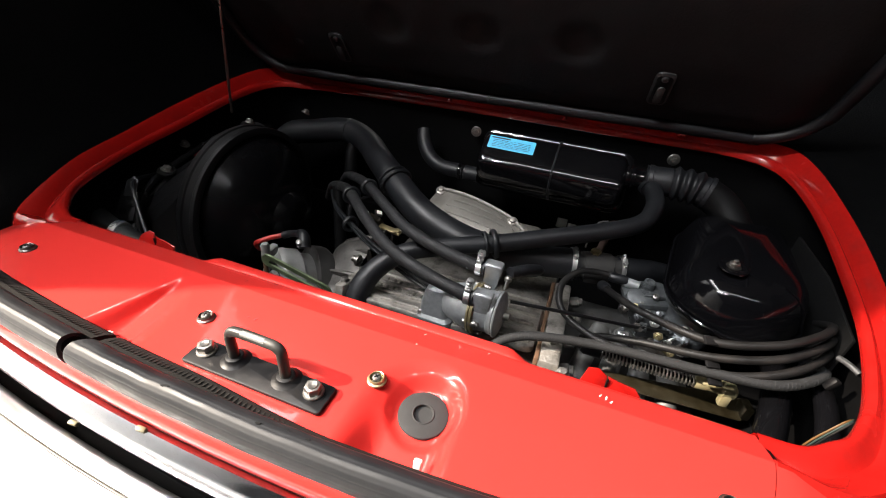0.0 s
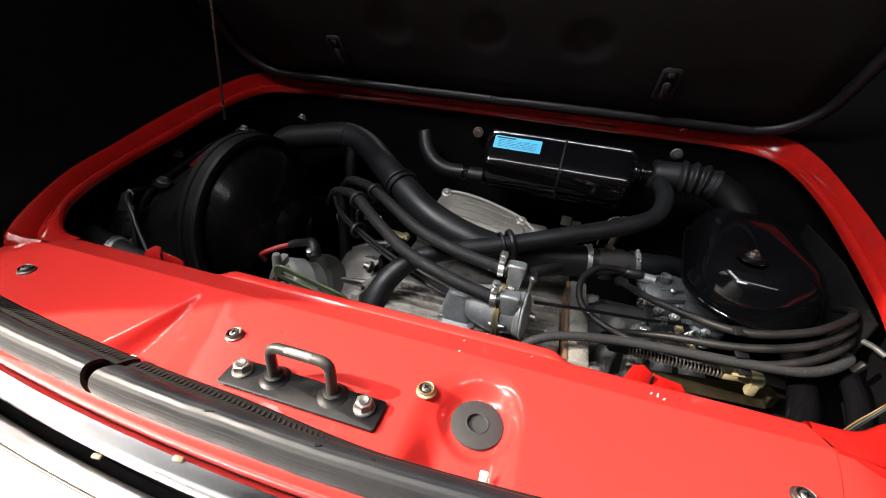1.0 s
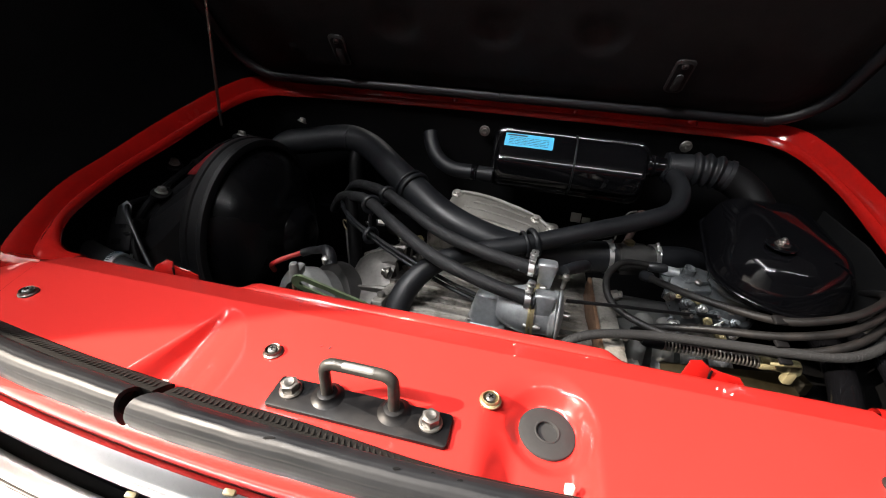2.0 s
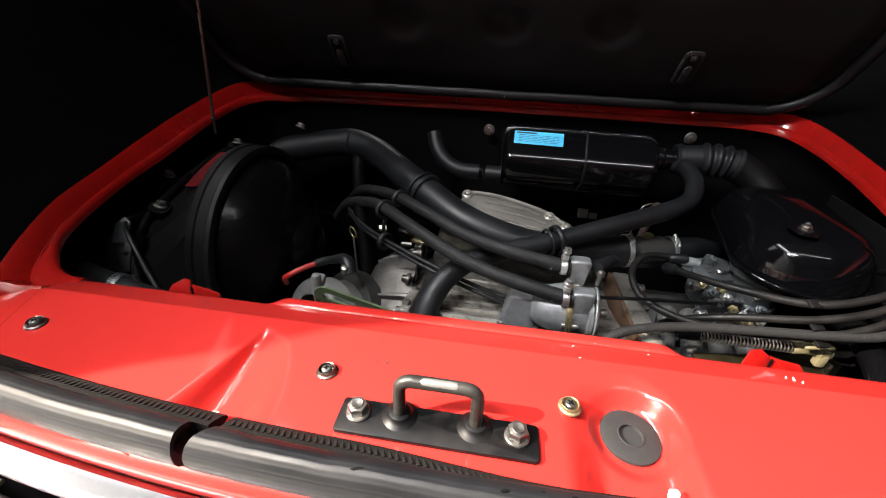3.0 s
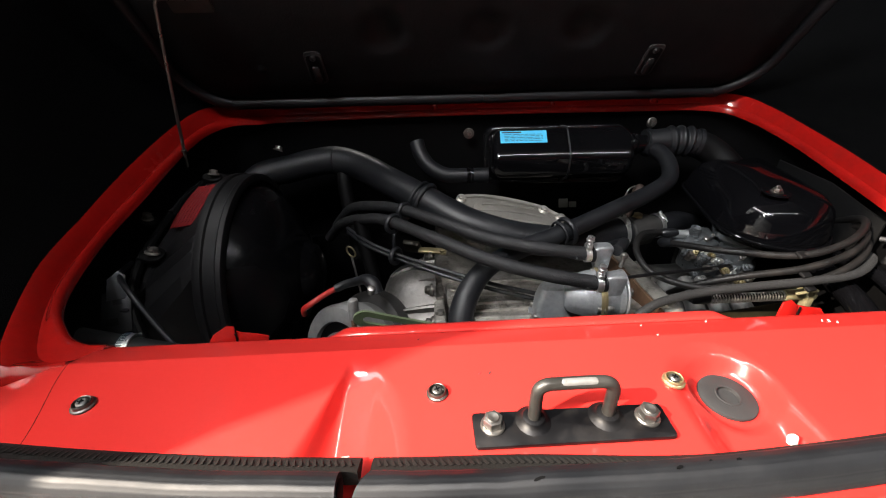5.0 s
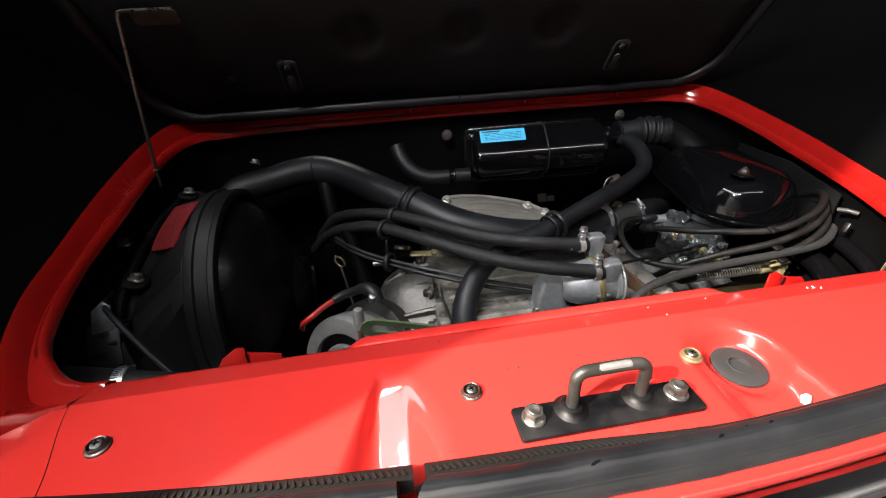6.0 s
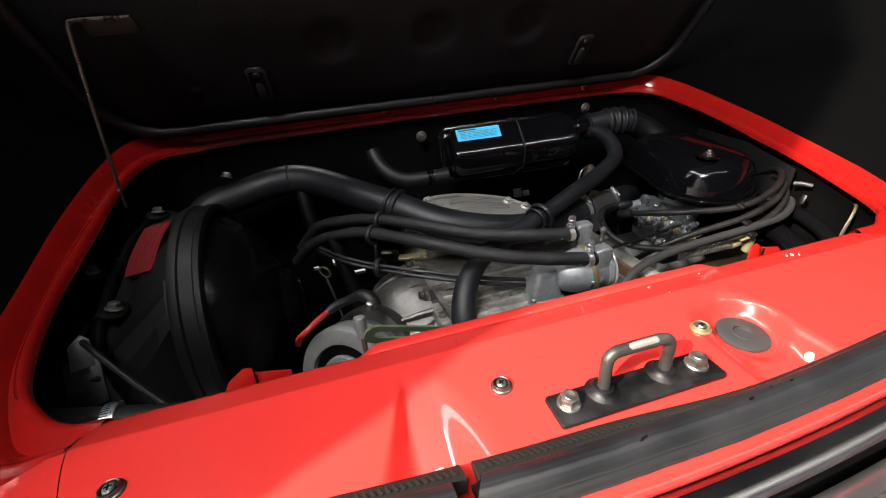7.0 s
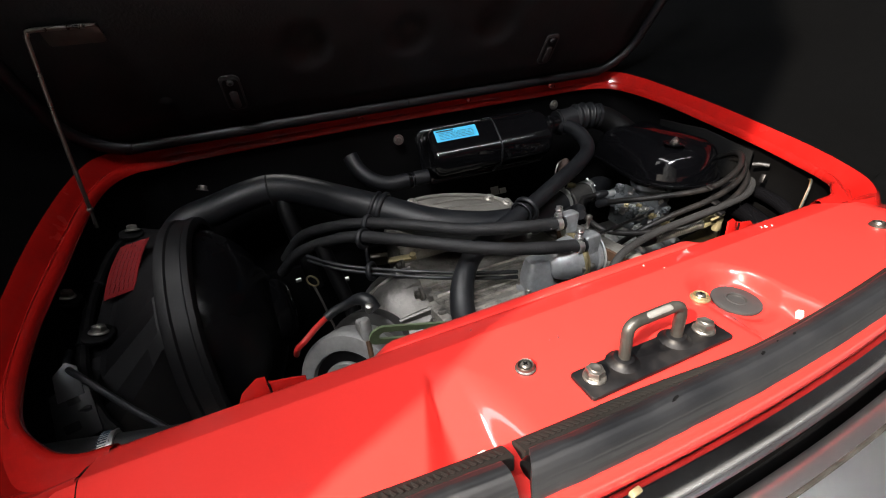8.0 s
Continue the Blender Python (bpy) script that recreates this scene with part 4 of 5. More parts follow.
tube(bm, [TOP @ Vector((x * 0.95, y * 0.93, 0.021)) for x, y in OUTL[:7]], 0.0042, 10, 6)
part("rim_bead", bm, PALECAST, lidc)
bm = B()
slab(bm, TOP @ pose(0, 0, 0.019), [(x * 0.70, y * 0.62) for x, y in OUTL], 0.007, 0.003)
part("raised_panel", bm, PALECAST, lidc)
for k, (y, x0, x1) in enumerate(((0.022, -0.060, 0.040), (0.006, -0.070, 0.055), (-0.012, -0.072, 0.060))):
    bm = B()
    tube(bm, [TOP @ Vector((x0 + (x1 - x0) * q, y + 0.004 * math.sin(math.pi * q), 0.0262)) for q in (0, 0.25, 0.5, 0.75, 1)], 0.0022, 8, 4)
    part("rib", bm, PALECAST, lidc)
for x, y in ((-0.098, 0.036), (0.092, 0.012), (0.06, 0.028)):
    bm = B()
    lathe(bm, TOP @ Vector((x, y, 0.016)), TOP.to_3x3() @ Vector((0, 0, 1)), [(0, 0.011), (0.006, 0.010), (0.008, 0.0065), (0.011, 0.0058), (0.012, 0.0035)], 18)
    part("boss", bm, ALLOY, lidc)
bm = B()
block(bm, (0.05, 0.56, -0.20), (0.26, 0.12, 0.16), 0.012)
part("far_casing", bm, ALLOY, engine)
bm = B()
block(bm, (0.243, 0.322, -0.135), (0.027, 0.205, 0.050), 0.004, (-4, 0, 0))
part("machined_face", bm, ALLOY, engine, "pale machined joint face")
bm = B()
block(bm, (0.2265, 0.322, -0.134), (0.0055, 0.200, 0.046), 0.001, (-4, 0, 0))
part("gasket", bm, RUST, engine, "rust-stained gasket edge")
for k, y in enumerate((0.245, 0.30, 0.355, 0.40)):
    bm = B()
    lathe(bm, (0.272, y, -0.128), (1, 0, 0.4), [(-0.012, 0.0085), (0, 0.0085), (0.001, 0.006), (0.006, 0.006), (0.007, 0.003)], 6)
    part("joint_nut", bm, STEEL, engine)
bm = B()
block(bm, (0.36, 0.40, -0.255), (0.20, 0.22, 0.12), 0.015)
part("cylinder_head", bm, DULLCAST, engine, "dark grey head casting")
for k in range(4):
    bm = B()
    tube(bm, [(0.285 + 0.042 * k, 0.262, -0.215), (0.288 + 0.042 * k, 0.29, -0.180), (0.30 + 0.038 * k, 0.335, -0.160), (0.315 + 0.034 * k, 0.38, -0.155)], 0.0145, 14, 6)
    part("manifold_runner", bm, DULLCAST, engine)

# alternator
alt = thing("alternator", (-0.20, 0.275, -0.25), "grey cast alternator with a green adjusting bracket", "alternator")
AC = Vector((-0.231, 0.254, -0.176))
AD = Vector((-0.60, -0.72, 0.33)).normalized()
ALTCAST = material("pale_grey_casting", (0.20, 0.20, 0.196), 0.55, metal=0.45, vary=0.25, coarse=40, bump=0.3, dirt=(0.08, 0.07, 0.06), dirt_amount=0.6)
DARKCAST = material("dark_grey_casting", (0.030, 0.029, 0.028), 0.6, metal=0.35, vary=0.3, coarse=45, bump=0.35, dirt=(0.02, 0.017, 0.015), dirt_amount=0.6)
bm = B()
lathe(bm, AC - AD * 0.034, AD, [(0, 0.076), (0, 0.0811), (0.024, 0.0818), (0.030, 0.0811), (0.034, 0.078), (0.0352, 0.074), (0.0348, 0.0575), (0.024, 0.0560)], 64)
part("front_casting", bm, ALTCAST, alt)
bm = B()
lathe(bm, AC - AD * 0.006, AD, [(0, 0.0562), (0.001, 0.0560), (0.0011, 0.030)], 48)
part("vent_gap", bm, BAY, alt, "black opening round the hub")
bm = B()
lathe(bm, AC - AD * 0.004, AD, [(0, 0.041), (0.004, 0.041), (0.006, 0.039), (0.0065, 0.012)], 40)
part("hub", bm, ALTCAST, alt)
bm = B()
lathe(bm, AC - AD * 0.064 + Vector((0, 0, 0.008)), AD, [(0, 0.064), (0.0, 0.0675), (0.028, 0.0675), (0.030, 0.064)], 48)
part("stator", bm, DULLCAST, alt, "grey laminated stator ring")
bm = B()
lathe(bm, AC - AD * 0.106 + Vector((0, 0, 0.024)), AD, [(0, 0.020), (0.001, 0.050), (0.006, 0.060), (0.014, 0.067), (0.022, 0.0695), (0.040, 0.0695), (0.042, 0.066)], 48)
rear_cast = part("rear_casting", bm, DARKCAST, alt, "dark rear casting")
side = AD.cross(Vector((0, 0, 1))).normalized()
for a in (50, 78, 106):
    bm = B()
    q = math.cos(radians(a)) * side + math.sin(radians(a)) * Vector((0, 0, 1))
    lathe(bm, AC - AD * 0.094 + Vector((0, 0, 0.024)) + q * 0.066, q, [(0, 0.006), (0.004, 0.0055), (0.005, 0.003)], 10)
    part("cap_rib", bm, DARKCAST, rear_cast)
bm = B()
lathe(bm, (-0.195, 0.224, -0.074), (0.05, 0.05, 1), [(0, 0.0058), (0.001, 0.0068), (0.024, 0.0066), (0.028, 0.0050), (0.029, 0.002)], 18)
block(bm, (-0.197, 0.238, -0.068), (0.012, 0.026, 0.016), 0.004, (0, 10, 8))
part("lug", bm, ALTCAST, alt)
bm = B()
lathe(bm, (-0.196, 0.219, -0.112), (0.02, 0.05, 1), [(0, 0.006), (0.006, 0.006), (0.0062, 0.0034), (0.040, 0.0034)], 10)
part("adjuster_bolt", bm, RUST, alt, "rusty adjuster bolt")
# slotted adjuster: a long loop of plate
ax_x = Vector((0.097, 0.014, -0.042)).normalized()
ax_n = Vector((0.136, -0.96, 0.0)) - 0.24 * Vector((0.386, 0.055, 0.92))
ax_n = (ax_n - ax_x * ax_n.dot(ax_x)).normalized()
AX = Matrix((ax_x, ax_n.cross(ax_x), ax_n)).transposed().to_4x4()
AX.translation = Vector((-0.191, 0.216, -0.064)) + ax_x * 0.056
bm = B()
o = rounded(0.116, 0.030, 0.0145, 10)
i = rounded(0.092, 0.012, 0.0058, 10)
vo = [[bm.verts.new(AX @ Vector((x, y, z))) for x, y in o] for z in (0, 0.003)]
vi = [[bm.verts.new(AX @ Vector((x, y, z))) for x, y in i] for z in (0, 0.003)]
n = len(o)
for k in range(n):
    j = (k + 1) % n
    bm.faces.new((vo[1][k], vo[1][j], vi[1][j], vi[1][k]))
    bm.faces.new((vo[0][j], vo[0][k], vi[0][k], vi[0][j]))
    bm.faces.new((vo[0][k], vo[0][j], vo[1][j], vo[1][k]))
    bm.faces.new((vi[0][j], vi[0][k], vi[1][k], vi[1][j]))
part("adjuster", bm, GREEN, alt, "green passivated slotted steel adjuster")
cable = thing("charging_cable", (-0.25, 0.30, -0.10), "red charging cable with a black rubber boot", "cable")
bm = B()
tube(bm, [(-0.285, 0.300, -0.125), (-0.280, 0.290, -0.108), (-0.268, 0.287, -0.097), (-0.250, 0.300, -0.091), (-0.231, 0.314, -0.088)], 0.0042, 12, 6)
part("core", bm, REDWIRE, cable)
bm = B()
tube(bm, [(-0.236, 0.311, -0.089), (-0.222, 0.314, -0.084), (-0.205, 0.310, -0.077), (-0.190, 0.303, -0.069), (-0.178, 0.294, -0.070), (-0.172, 0.285, -0.082)], lambda s: 0.0065 + 0.0035 * smoothstep(0.45, 0.8, s), 12, 6)
part("boot", bm, RUBBER, cable)
bm = B()
lathe(bm, (-0.179, 0.284, -0.079), (0.1, -0.2, 1), [(0, 0.006), (0.010, 0.006), (0.012, 0.003)], 12)
part("stud", bm, STEEL, cable)

# ---- fuel pump ----
pump = thing("fuel_pump", (0.12, 0.262, -0.14), "die-cast mechanical fuel pump with two pipe elbows", "fuel pump")
PC = Vector((0.132, 0.258, -0.078))
AXP = Vector((1, -0.10, 0.06)).normalized()
bm = B()
lathe(bm, PC - AXP * 0.046, AXP, [(0, 0.017), (0.003, 0.021), (0.010, 0.0255), (0.022, 0.0295), (0.034, 0.0325), (0.044, 0.0340)], 36)
part("lower_body", bm, ZINC, pump)
bm = B()
FOOT = Matrix.Translation(PC - AXP * 0.062 + Vector((0, 0.002, 0))) @ pose(0, 0, 0, 0, -4, -6)
sole = [(rounded(0.056, 0.044, 0.010, 4), -0.040), (rounded(0.056, 0.044, 0.010, 4), -0.034), (rounded(0.046, 0.036, 0.008, 4), -0.029), (rounded(0.040, 0.034, 0.008, 4), -0.008), (rounded(0.035, 0.030, 0.008, 4, 0.002), 0.007), (rounded(0.031, 0.026, 0.009, 4, 0.003), 0.014), (rounded(0.022, 0.016, 0.006, 4, 0.004), 0.0165)]
vs = loft(bm, [[FOOT @ Vector((x, y, z)) for x, y in o] for o, z in sole], closed=True)
bm.faces.new(vs[-1])
bm.faces.new(vs[0][::-1])
foot = part("mounting_foot", bm, ZINC, pump)
for x, y in ((-0.021, -0.014), (-0.021, 0.014)):
    bm = B()
    lathe(bm, FOOT @ Vector((x, y, -0.031)), (0, 0, 1), [(0, 0.0062), (0.0012, 0.0062), (0.0014, 0.0046), (0.0062, 0.0046), (0.0072, 0.003)], 6)
    part("foot_bolt", bm, STEEL, foot)
bm = B()
lathe(bm, PC - AXP * 0.003, AXP, [(0, 0.036), (0.003, 0.0365), (0.0032, 0.0350), (0.0048, 0.0350), (0.005, 0.0365), (0.008, 0.036)], 40)
flange = part("diaphragm_flange", bm, YELLOW, pump, "joined diaphragm flange")
for k in range(6):
    a = radians(60 * k + 20)
    side = AXP.orthogonal().normalized()
    up = AXP.cross(side)
    q = PC + 0.031 * (math.cos(a) * side + math.sin(a) * up)
    bm = B()
    lathe(bm, q - AXP * 0.007, AXP, [(0, 0.0052), (0.018, 0.0052)], 12)
    lathe(bm, q + AXP * 0.011, AXP, [(0, 0.0040), (0.003, 0.0036), (0.004, 0.002)], 12)
    part("flange_screw", bm, STEEL, flange)
bm = B()
lathe(bm, PC + AXP * 0.005, AXP, [(0, 0.031), (0.008, 0.030), (0.018, 0.0295), (0.020, 0.031), (0.025, 0.031), (0.028, 0.027)], 40)
part("upper_body", bm, ZINC, pump)
bm = B()
lathe(bm, PC + AXP * 0.032, AXP, [(0, 0.0325), (0.0015, 0.033), (0.003, 0.032), (0.006, 0.022), (0.008, 0.008)], 40)
cap = part("end_cap", bm, ZINC, pump, "thin domed cap")
bm = B()
lathe(bm, PC + AXP * 0.039, AXP, [(0, 0.006), (0.003, 0.006), (0.009, 0.0055), (0.010, 0.003)], 14)
part("cap_bolt", bm, STEEL, cap)
for y, z, low in ((0.238, -0.047, -0.034), (0.287, -0.032, -0.046)):
    bm = B()
    slab(bm, pose(0.146, y + 0.0105, z, 90, 0, 0), [(-0.006, low), (0.002, low), (0.006, -0.014), (0.0105, 0.008), (0.0090, 0.0120), (0.004, 0.0135), (-0.012, 0.0135), (-0.0160, 0.0115), (-0.0170, 0.006), (-0.0170, -0.006), (-0.011, -0.011)], 0.018, 0.0035, 3)
    el = part("pipe_elbow", bm, ZINC, pump)
    bm = B()
    tube(bm, [(0.134, y, z), (0.118, y, z), (0.105, y, z)], 0.0066, 12, 3)
    part("spigot", bm, ZINC, el)
clamp((0.122, 0.238, -0.047), (1, 0, 0), 0.0098, "bright bolt clamp on the fuel hose end", upright=True)
clamp((0.122, 0.287, -0.032), (1, 0, 0), 0.0098, "bright bolt clamp on the fuel hose end", upright=True)
bm = B()
lathe(bm, (0.165, 0.272, -0.045), (0.1, 0, 1), [(0, 0.003), (0.014, 0.003), (0.015, 0.0052), (0.020, 0.0050), (0.022, 0.002)], 10)
solo("pump_stud", bm, STEEL, "upright steel stud beside the fuel pump", "stud")

# ---- hoses ----
def hose(name, pts, r, label, mat=RUBBER, category="hose", group="", seg=16):
    bm = B()
    tube(bm, pts, r, seg, 10)
    return solo(name, bm, mat, label, category, group)


for pts in ([(0.125, 0.238, -0.047), (0.06, 0.247, -0.037), (-0.01, 0.272, -0.028), (-0.08, 0.328, -0.024), (-0.158, 0.410, -0.030), (-0.20, 0.446, -0.042), (-0.25, 0.49, -0.07), (-0.29, 0.53, -0.12)],
            [(0.125, 0.287, -0.032), (0.06, 0.298, -0.026), (-0.01, 0.330, -0.024), (-0.08, 0.386, -0.021), (-0.139, 0.442, -0.025), (-0.19, 0.485, -0.036), (-0.24, 0.53, -0.06), (-0.28, 0.56, -0.11)]):
    fuel = thing("fuel_hose", pts[0], "black woven rubber fuel hose running from the pump", "hose", "fuel hoses")
    bm = B()
    tube(bm, pts, lambda q: 0.0092 + 0.0002 * math.sin(q * 60), 18, 12)
    part("rubber_body", bm, FUELHOSE, fuel)
    bm = B()
    lathe(bm, Vector(pts[0]) + Vector((0.0025, 0, 0)), (1, 0, 0), [(0, 0.0075), (0.0005, 0.0110), (0.0035, 0.0112), (0.004, 0.0075)], 24)
    part("end_ring", bm, RUBBER, fuel, "smooth black end ring")
rad = thing("radiator_hose", (0.0, 0.45, -0.09), "thick black radiator hose crossing the engine", "hose")
bm = B()
tube(bm, [(-0.455, 0.560, -0.085), (-0.445, 0.575, -0.045), (-0.415, 0.590, -0.012), (-0.36, 0.600, -0.001), (-0.31, 0.604, 0.009), (-0.265, 0.602, 0.012), (-0.215, 0.580, 0.003), (-0.16, 0.530, -0.010), (-0.10, 0.480, -0.026), (-0.03, 0.435, -0.050), (0.05, 0.412, -0.069), (0.13, 0.412, -0.081), (0.20, 0.430, -0.086), (0.255, 0.446, -0.086)], 0.0265, 24, 10)
part("rubber_body", bm, RUBBER, rad)
bm = B()
torus(bm, (-0.272, 0.6025, 0.0117), (1, -0.1, 0), 0.0262, 0.0018, 32, 6)
part("moulded_ring", bm, RUBBER, rad)
breather = thing("breather_hose", (0.10, 0.37, -0.06), "black rubber breather hose from the canister", "hose")
bm = B()
tube(bm, [(0.338, 0.576, 0.026), (0.348, 0.556, 0.024), (0.352, 0.522, 0.012), (0.336, 0.484, -0.004), (0.288, 0.450, -0.014), (0.20, 0.408, -0.028), (0.121, 0.374, -0.042), (0.05, 0.346, -0.052), (-0.005, 0.318, -0.062), (-0.036, 0.292, -0.080), (-0.053, 0.265, -0.104), (-0.056, 0.243, -0.135), (-0.052, 0.225, -0.170), (-0.045, 0.212, -0.22)], lambda s: 0.0142 + 0.0038 * smoothstep(0.55, 0.8, s), 20, 10)
part("rubber_body", bm, RUBBER, breather)
bm = B()
tube(bm, [(0.335, 0.584, 0.027), (0.339, 0.574, 0.026), (0.343, 0.566, 0.025)], 0.0160, 20, 3)
part("end_cuff", bm, RUBBER, breather)
hose("vacuum_hose", [(0.165, 0.290, -0.030), (0.185, 0.315, -0.035), (0.20, 0.345, -0.05), (0.19, 0.38, -0.08), (0.16, 0.41, -0.11)], 0.008, "black rubber hose beside the pump elbow")
vent = thing("vent_pipe", (-0.05, 0.61, -0.02), "black pipe bending up from the canister end", "pipe")
bm = B()
tube(bm, [(0.030, 0.598, -0.027), (-0.015, 0.600, -0.027), (-0.055, 0.604, -0.026), (-0.086, 0.614, -0.012), (-0.105, 0.630, 0.010), (-0.112, 0.644, 0.032)], 0.0150, 18, 8)
part("rubber_body", bm, RUBBER, vent)
bm = B()
lathe(bm, (-0.014, 0.600, -0.027), (1, 0, 0), [(0, 0.0145), (0.001, 0.0172), (0.004, 0.0176), (0.007, 0.0172), (0.008, 0.0150), (0.012, 0.0162), (0.014, 0.0150)], 24)
part("end_cuff", bm, GLOSS, vent)
hose("drop_hose", [(-0.255, 0.592, -0.005), (-0.255, 0.575, -0.03), (-0.250, 0.560, -0.07), (-0.245, 0.55, -0.11), (-0.24, 0.53, -0.17)], 0.0135, "black hose dropping from the radiator hose", BAY)
hose("drop_hose", [(-0.215, 0.46, -0.05), (-0.205, 0.44, -0.10), (-0.195, 0.42, -0.16), (-0.19, 0.40, -0.23)], 0.012, "black hose dropping behind the alternator", BAY)
for k in range(2):
    hose("brake_pipe", [(0.06, 0.300, -0.105 - 0.010 * k), (0.0, 0.318, -0.098 - 0.010 * k), (-0.08, 0.352, -0.088 - 0.010 * k), (-0.151, 0.393, -0.082 - 0.008 * k), (-0.20, 0.425, -0.075 - 0.008 * k), (-0.24, 0.47, -0.07 - 0.008 * k)], 0.0032, "thin black pipe clipped under the fuel hoses", category="pipe", group="thin pipes", seg=10)


def tie(at, axis, r, label="black rubber hose tie", fat=0.0035):
    bm = B()
    torus(bm, at, axis, r + fat * 0.6, fat, 32, 10, 1.3)
    return solo("hose_tie", bm, RUBBER, label, "tie", "hose ties")


tie((-0.100, 0.480, -0.026), (0.77, -0.58, -0.3), 0.0275)
tie((-0.110, 0.488, -0.023), (0.77, -0.58, -0.3), 0.0270, fat=0.0025)
tie((-0.152, 0.404, -0.032), (0.7, -0.75, 0.1), 0.0115)
tie((-0.135, 0.438, -0.026), (0.7, -0.7, 0.05), 0.0105)
tie((0.123, 0.375, -0.042), (0.85, 0.4, 0.15), 0.0185)
tie((0.110, 0.370, -0.043), (0.85, 0.4, 0.15), 0.0172, fat=0.002)
tie((-0.151, 0.393, -0.086), (0.8, -0.55, 0.1), 0.0105)
bm = B()
tube(bm, [(-0.115, 0.462, -0.026), (-0.128, 0.452, -0.044), (-0.140, 0.430, -0.045), (-0.151, 0.40, -0.048), (-0.153, 0.396, -0.072)], 0.003, 8, 6)
solo("tie_strap", bm, RUBBER, "black strap joining the hose ties", "strap")
dip = thing("dipstick", (-0.245, 0.49, -0.2), "dipstick with a bent wire ring handle", "dipstick")
bm = B()
torus(bm, (-0.243, 0.485, -0.128), (0.6, 0.8, 0.1), 0.011, 0.0016, 28, 8)
part("ring_handle", bm, YELLOW, dip)
bm = B()
tube(bm, [(-0.243, 0.485, -0.139), (-0.236, 0.47, -0.17), (-0.225, 0.45, -0.24)], 0.002, 8, 4)
part("blade", bm, STEEL, dip)

# ---- canister on the bulkhead ----
can = thing("expansion_canister", (0.18, 0.62, -0.05), "glossy black enamelled steel canister strapped to the bulkhead", "canister")
CAN = Matrix.LocRotScale(Vector((0.168, 0.619, 0.005)), Euler((radians(90 - 22), 0, radians(-2))), None)
bm = B()
slab(bm, CAN, rounded(0.286, 0.111, 0.020, 8), 0.006, 0.002)
seam = part("seam_flange", bm, ENAMEL, can)
for w, h, z, r in ((0.285, 0.110, 0.003, 0.0033), (0.272, 0.097, 0.0065, 0.0022)):
    ringline = rounded(w, h, 0.019, 8)
    bm = B()
    tube(bm, [CAN @ Vector((x, y, z)) for x, y in ringline + ringline[:2]], r, 8, smooth=False)
    part("rolled_bead", bm, ENAMEL, seam)
bm = B()
rows = []
def shell_z(x, y):
    """The pressed front shell: square sides, a rounded rim, and a fold from which its upper face slopes back."""
    qx, qy = abs(x) - 0.133 + 0.020, abs(y) - 0.0475 + 0.020
    inside = 0.020 - (math.hypot(max(qx, 0), max(qy, 0)) + min(max(qx, qy), 0))
    e = 1 - min(1.0, max(0.0, inside) / 0.011)
    d = y + 0.007
    slope = 0.47 * 0.5 * (d + math.sqrt(d * d + 0.0075 ** 2))
    return 0.075 - slope - 0.55 * max(0.0, -0.012 - y) - 0.011 * (1 - math.sqrt(max(0.0, 1 - e * e)))


spans = [0.0004 * k * k for k in range(6)]
vs_y = sorted([-0.0475 + q for q in spans] + [0.0475 - q for q in spans] + [-0.037 + 0.074 * k / 38 for k in range(1, 38)])
vs_x = sorted([-1 + q / 0.133 for q in spans] + [1 - q / 0.133 for q in spans] + [-0.92 + 1.84 * k / 50 for k in range(1, 50)])
for y in vs_y:
    half = 0.133 - 0.020 + math.sqrt(max(0.0, 0.020 ** 2 - max(0.0, abs(y) - 0.0275) ** 2))
    row = [CAN @ Vector((u * half, y, shell_z(u * half, y))) for u in vs_x]
    rows.append([CAN @ Vector((-half, y, 0.004))] + row + [CAN @ Vector((half, y, 0.004))])
low, high = rows[0], rows[-1]
rows = [[Vector(p) - CAN.to_3x3() @ Vector((0, 0, (CAN.inverted() @ p).z - 0.004)) for p in low]] + rows + [[Vector(p) - CAN.to_3x3() @ Vector((0, 0, (CAN.inverted() @ p).z - 0.004)) for p in high]]
loft(bm, rows)
part("front_shell", bm, ENAMEL, can, sharp=50)
bm = B()
slab(bm, CAN @ pose(0, 0, -0.030), rounded(0.268, 0.097, 0.022, 8), 0.030, 0.004)
part("back_shell", bm, ENAMEL, can)
bm = B()
lathe(bm, (0.288, 0.580, 0.032), (1, 0.06, 0.0), [(0, 0.013), (0.008, 0.015), (0.011, 0.0205), (0.015, 0.021), (0.017, 0.017), (0.020, 0.017), (0.022, 0.0205), (0.026, 0.0205), (0.028, 0.017), (0.060, 0.017)], 28)
part("outlet_neck", bm, ENAMEL, can)
bm = B()
m = CAN @ pose(0.010, 0, 0)
tube(bm, [m @ Vector((0, y, z)) for y, z in ((0.056, -0.02), (0.0545, 0.006), (0.0495, 0.035), (0.0455, 0.0455), (0.036, 0.0535), (0.02, 0.0620), (0.0, 0.0715), (-0.01, 0.0745), (-0.03, 0.0665), (-0.042, 0.0570), (-0.0490, 0.045), (-0.0495, 0.03), (-0.056, 0.006))], 0.0019, 8, 4)
part("strap", bm, RUBBER, can)
# blue label on the sloping upper part of the shell
def shell_point(x, y):
    return CAN @ Vector((x, y, shell_z(x, y)))


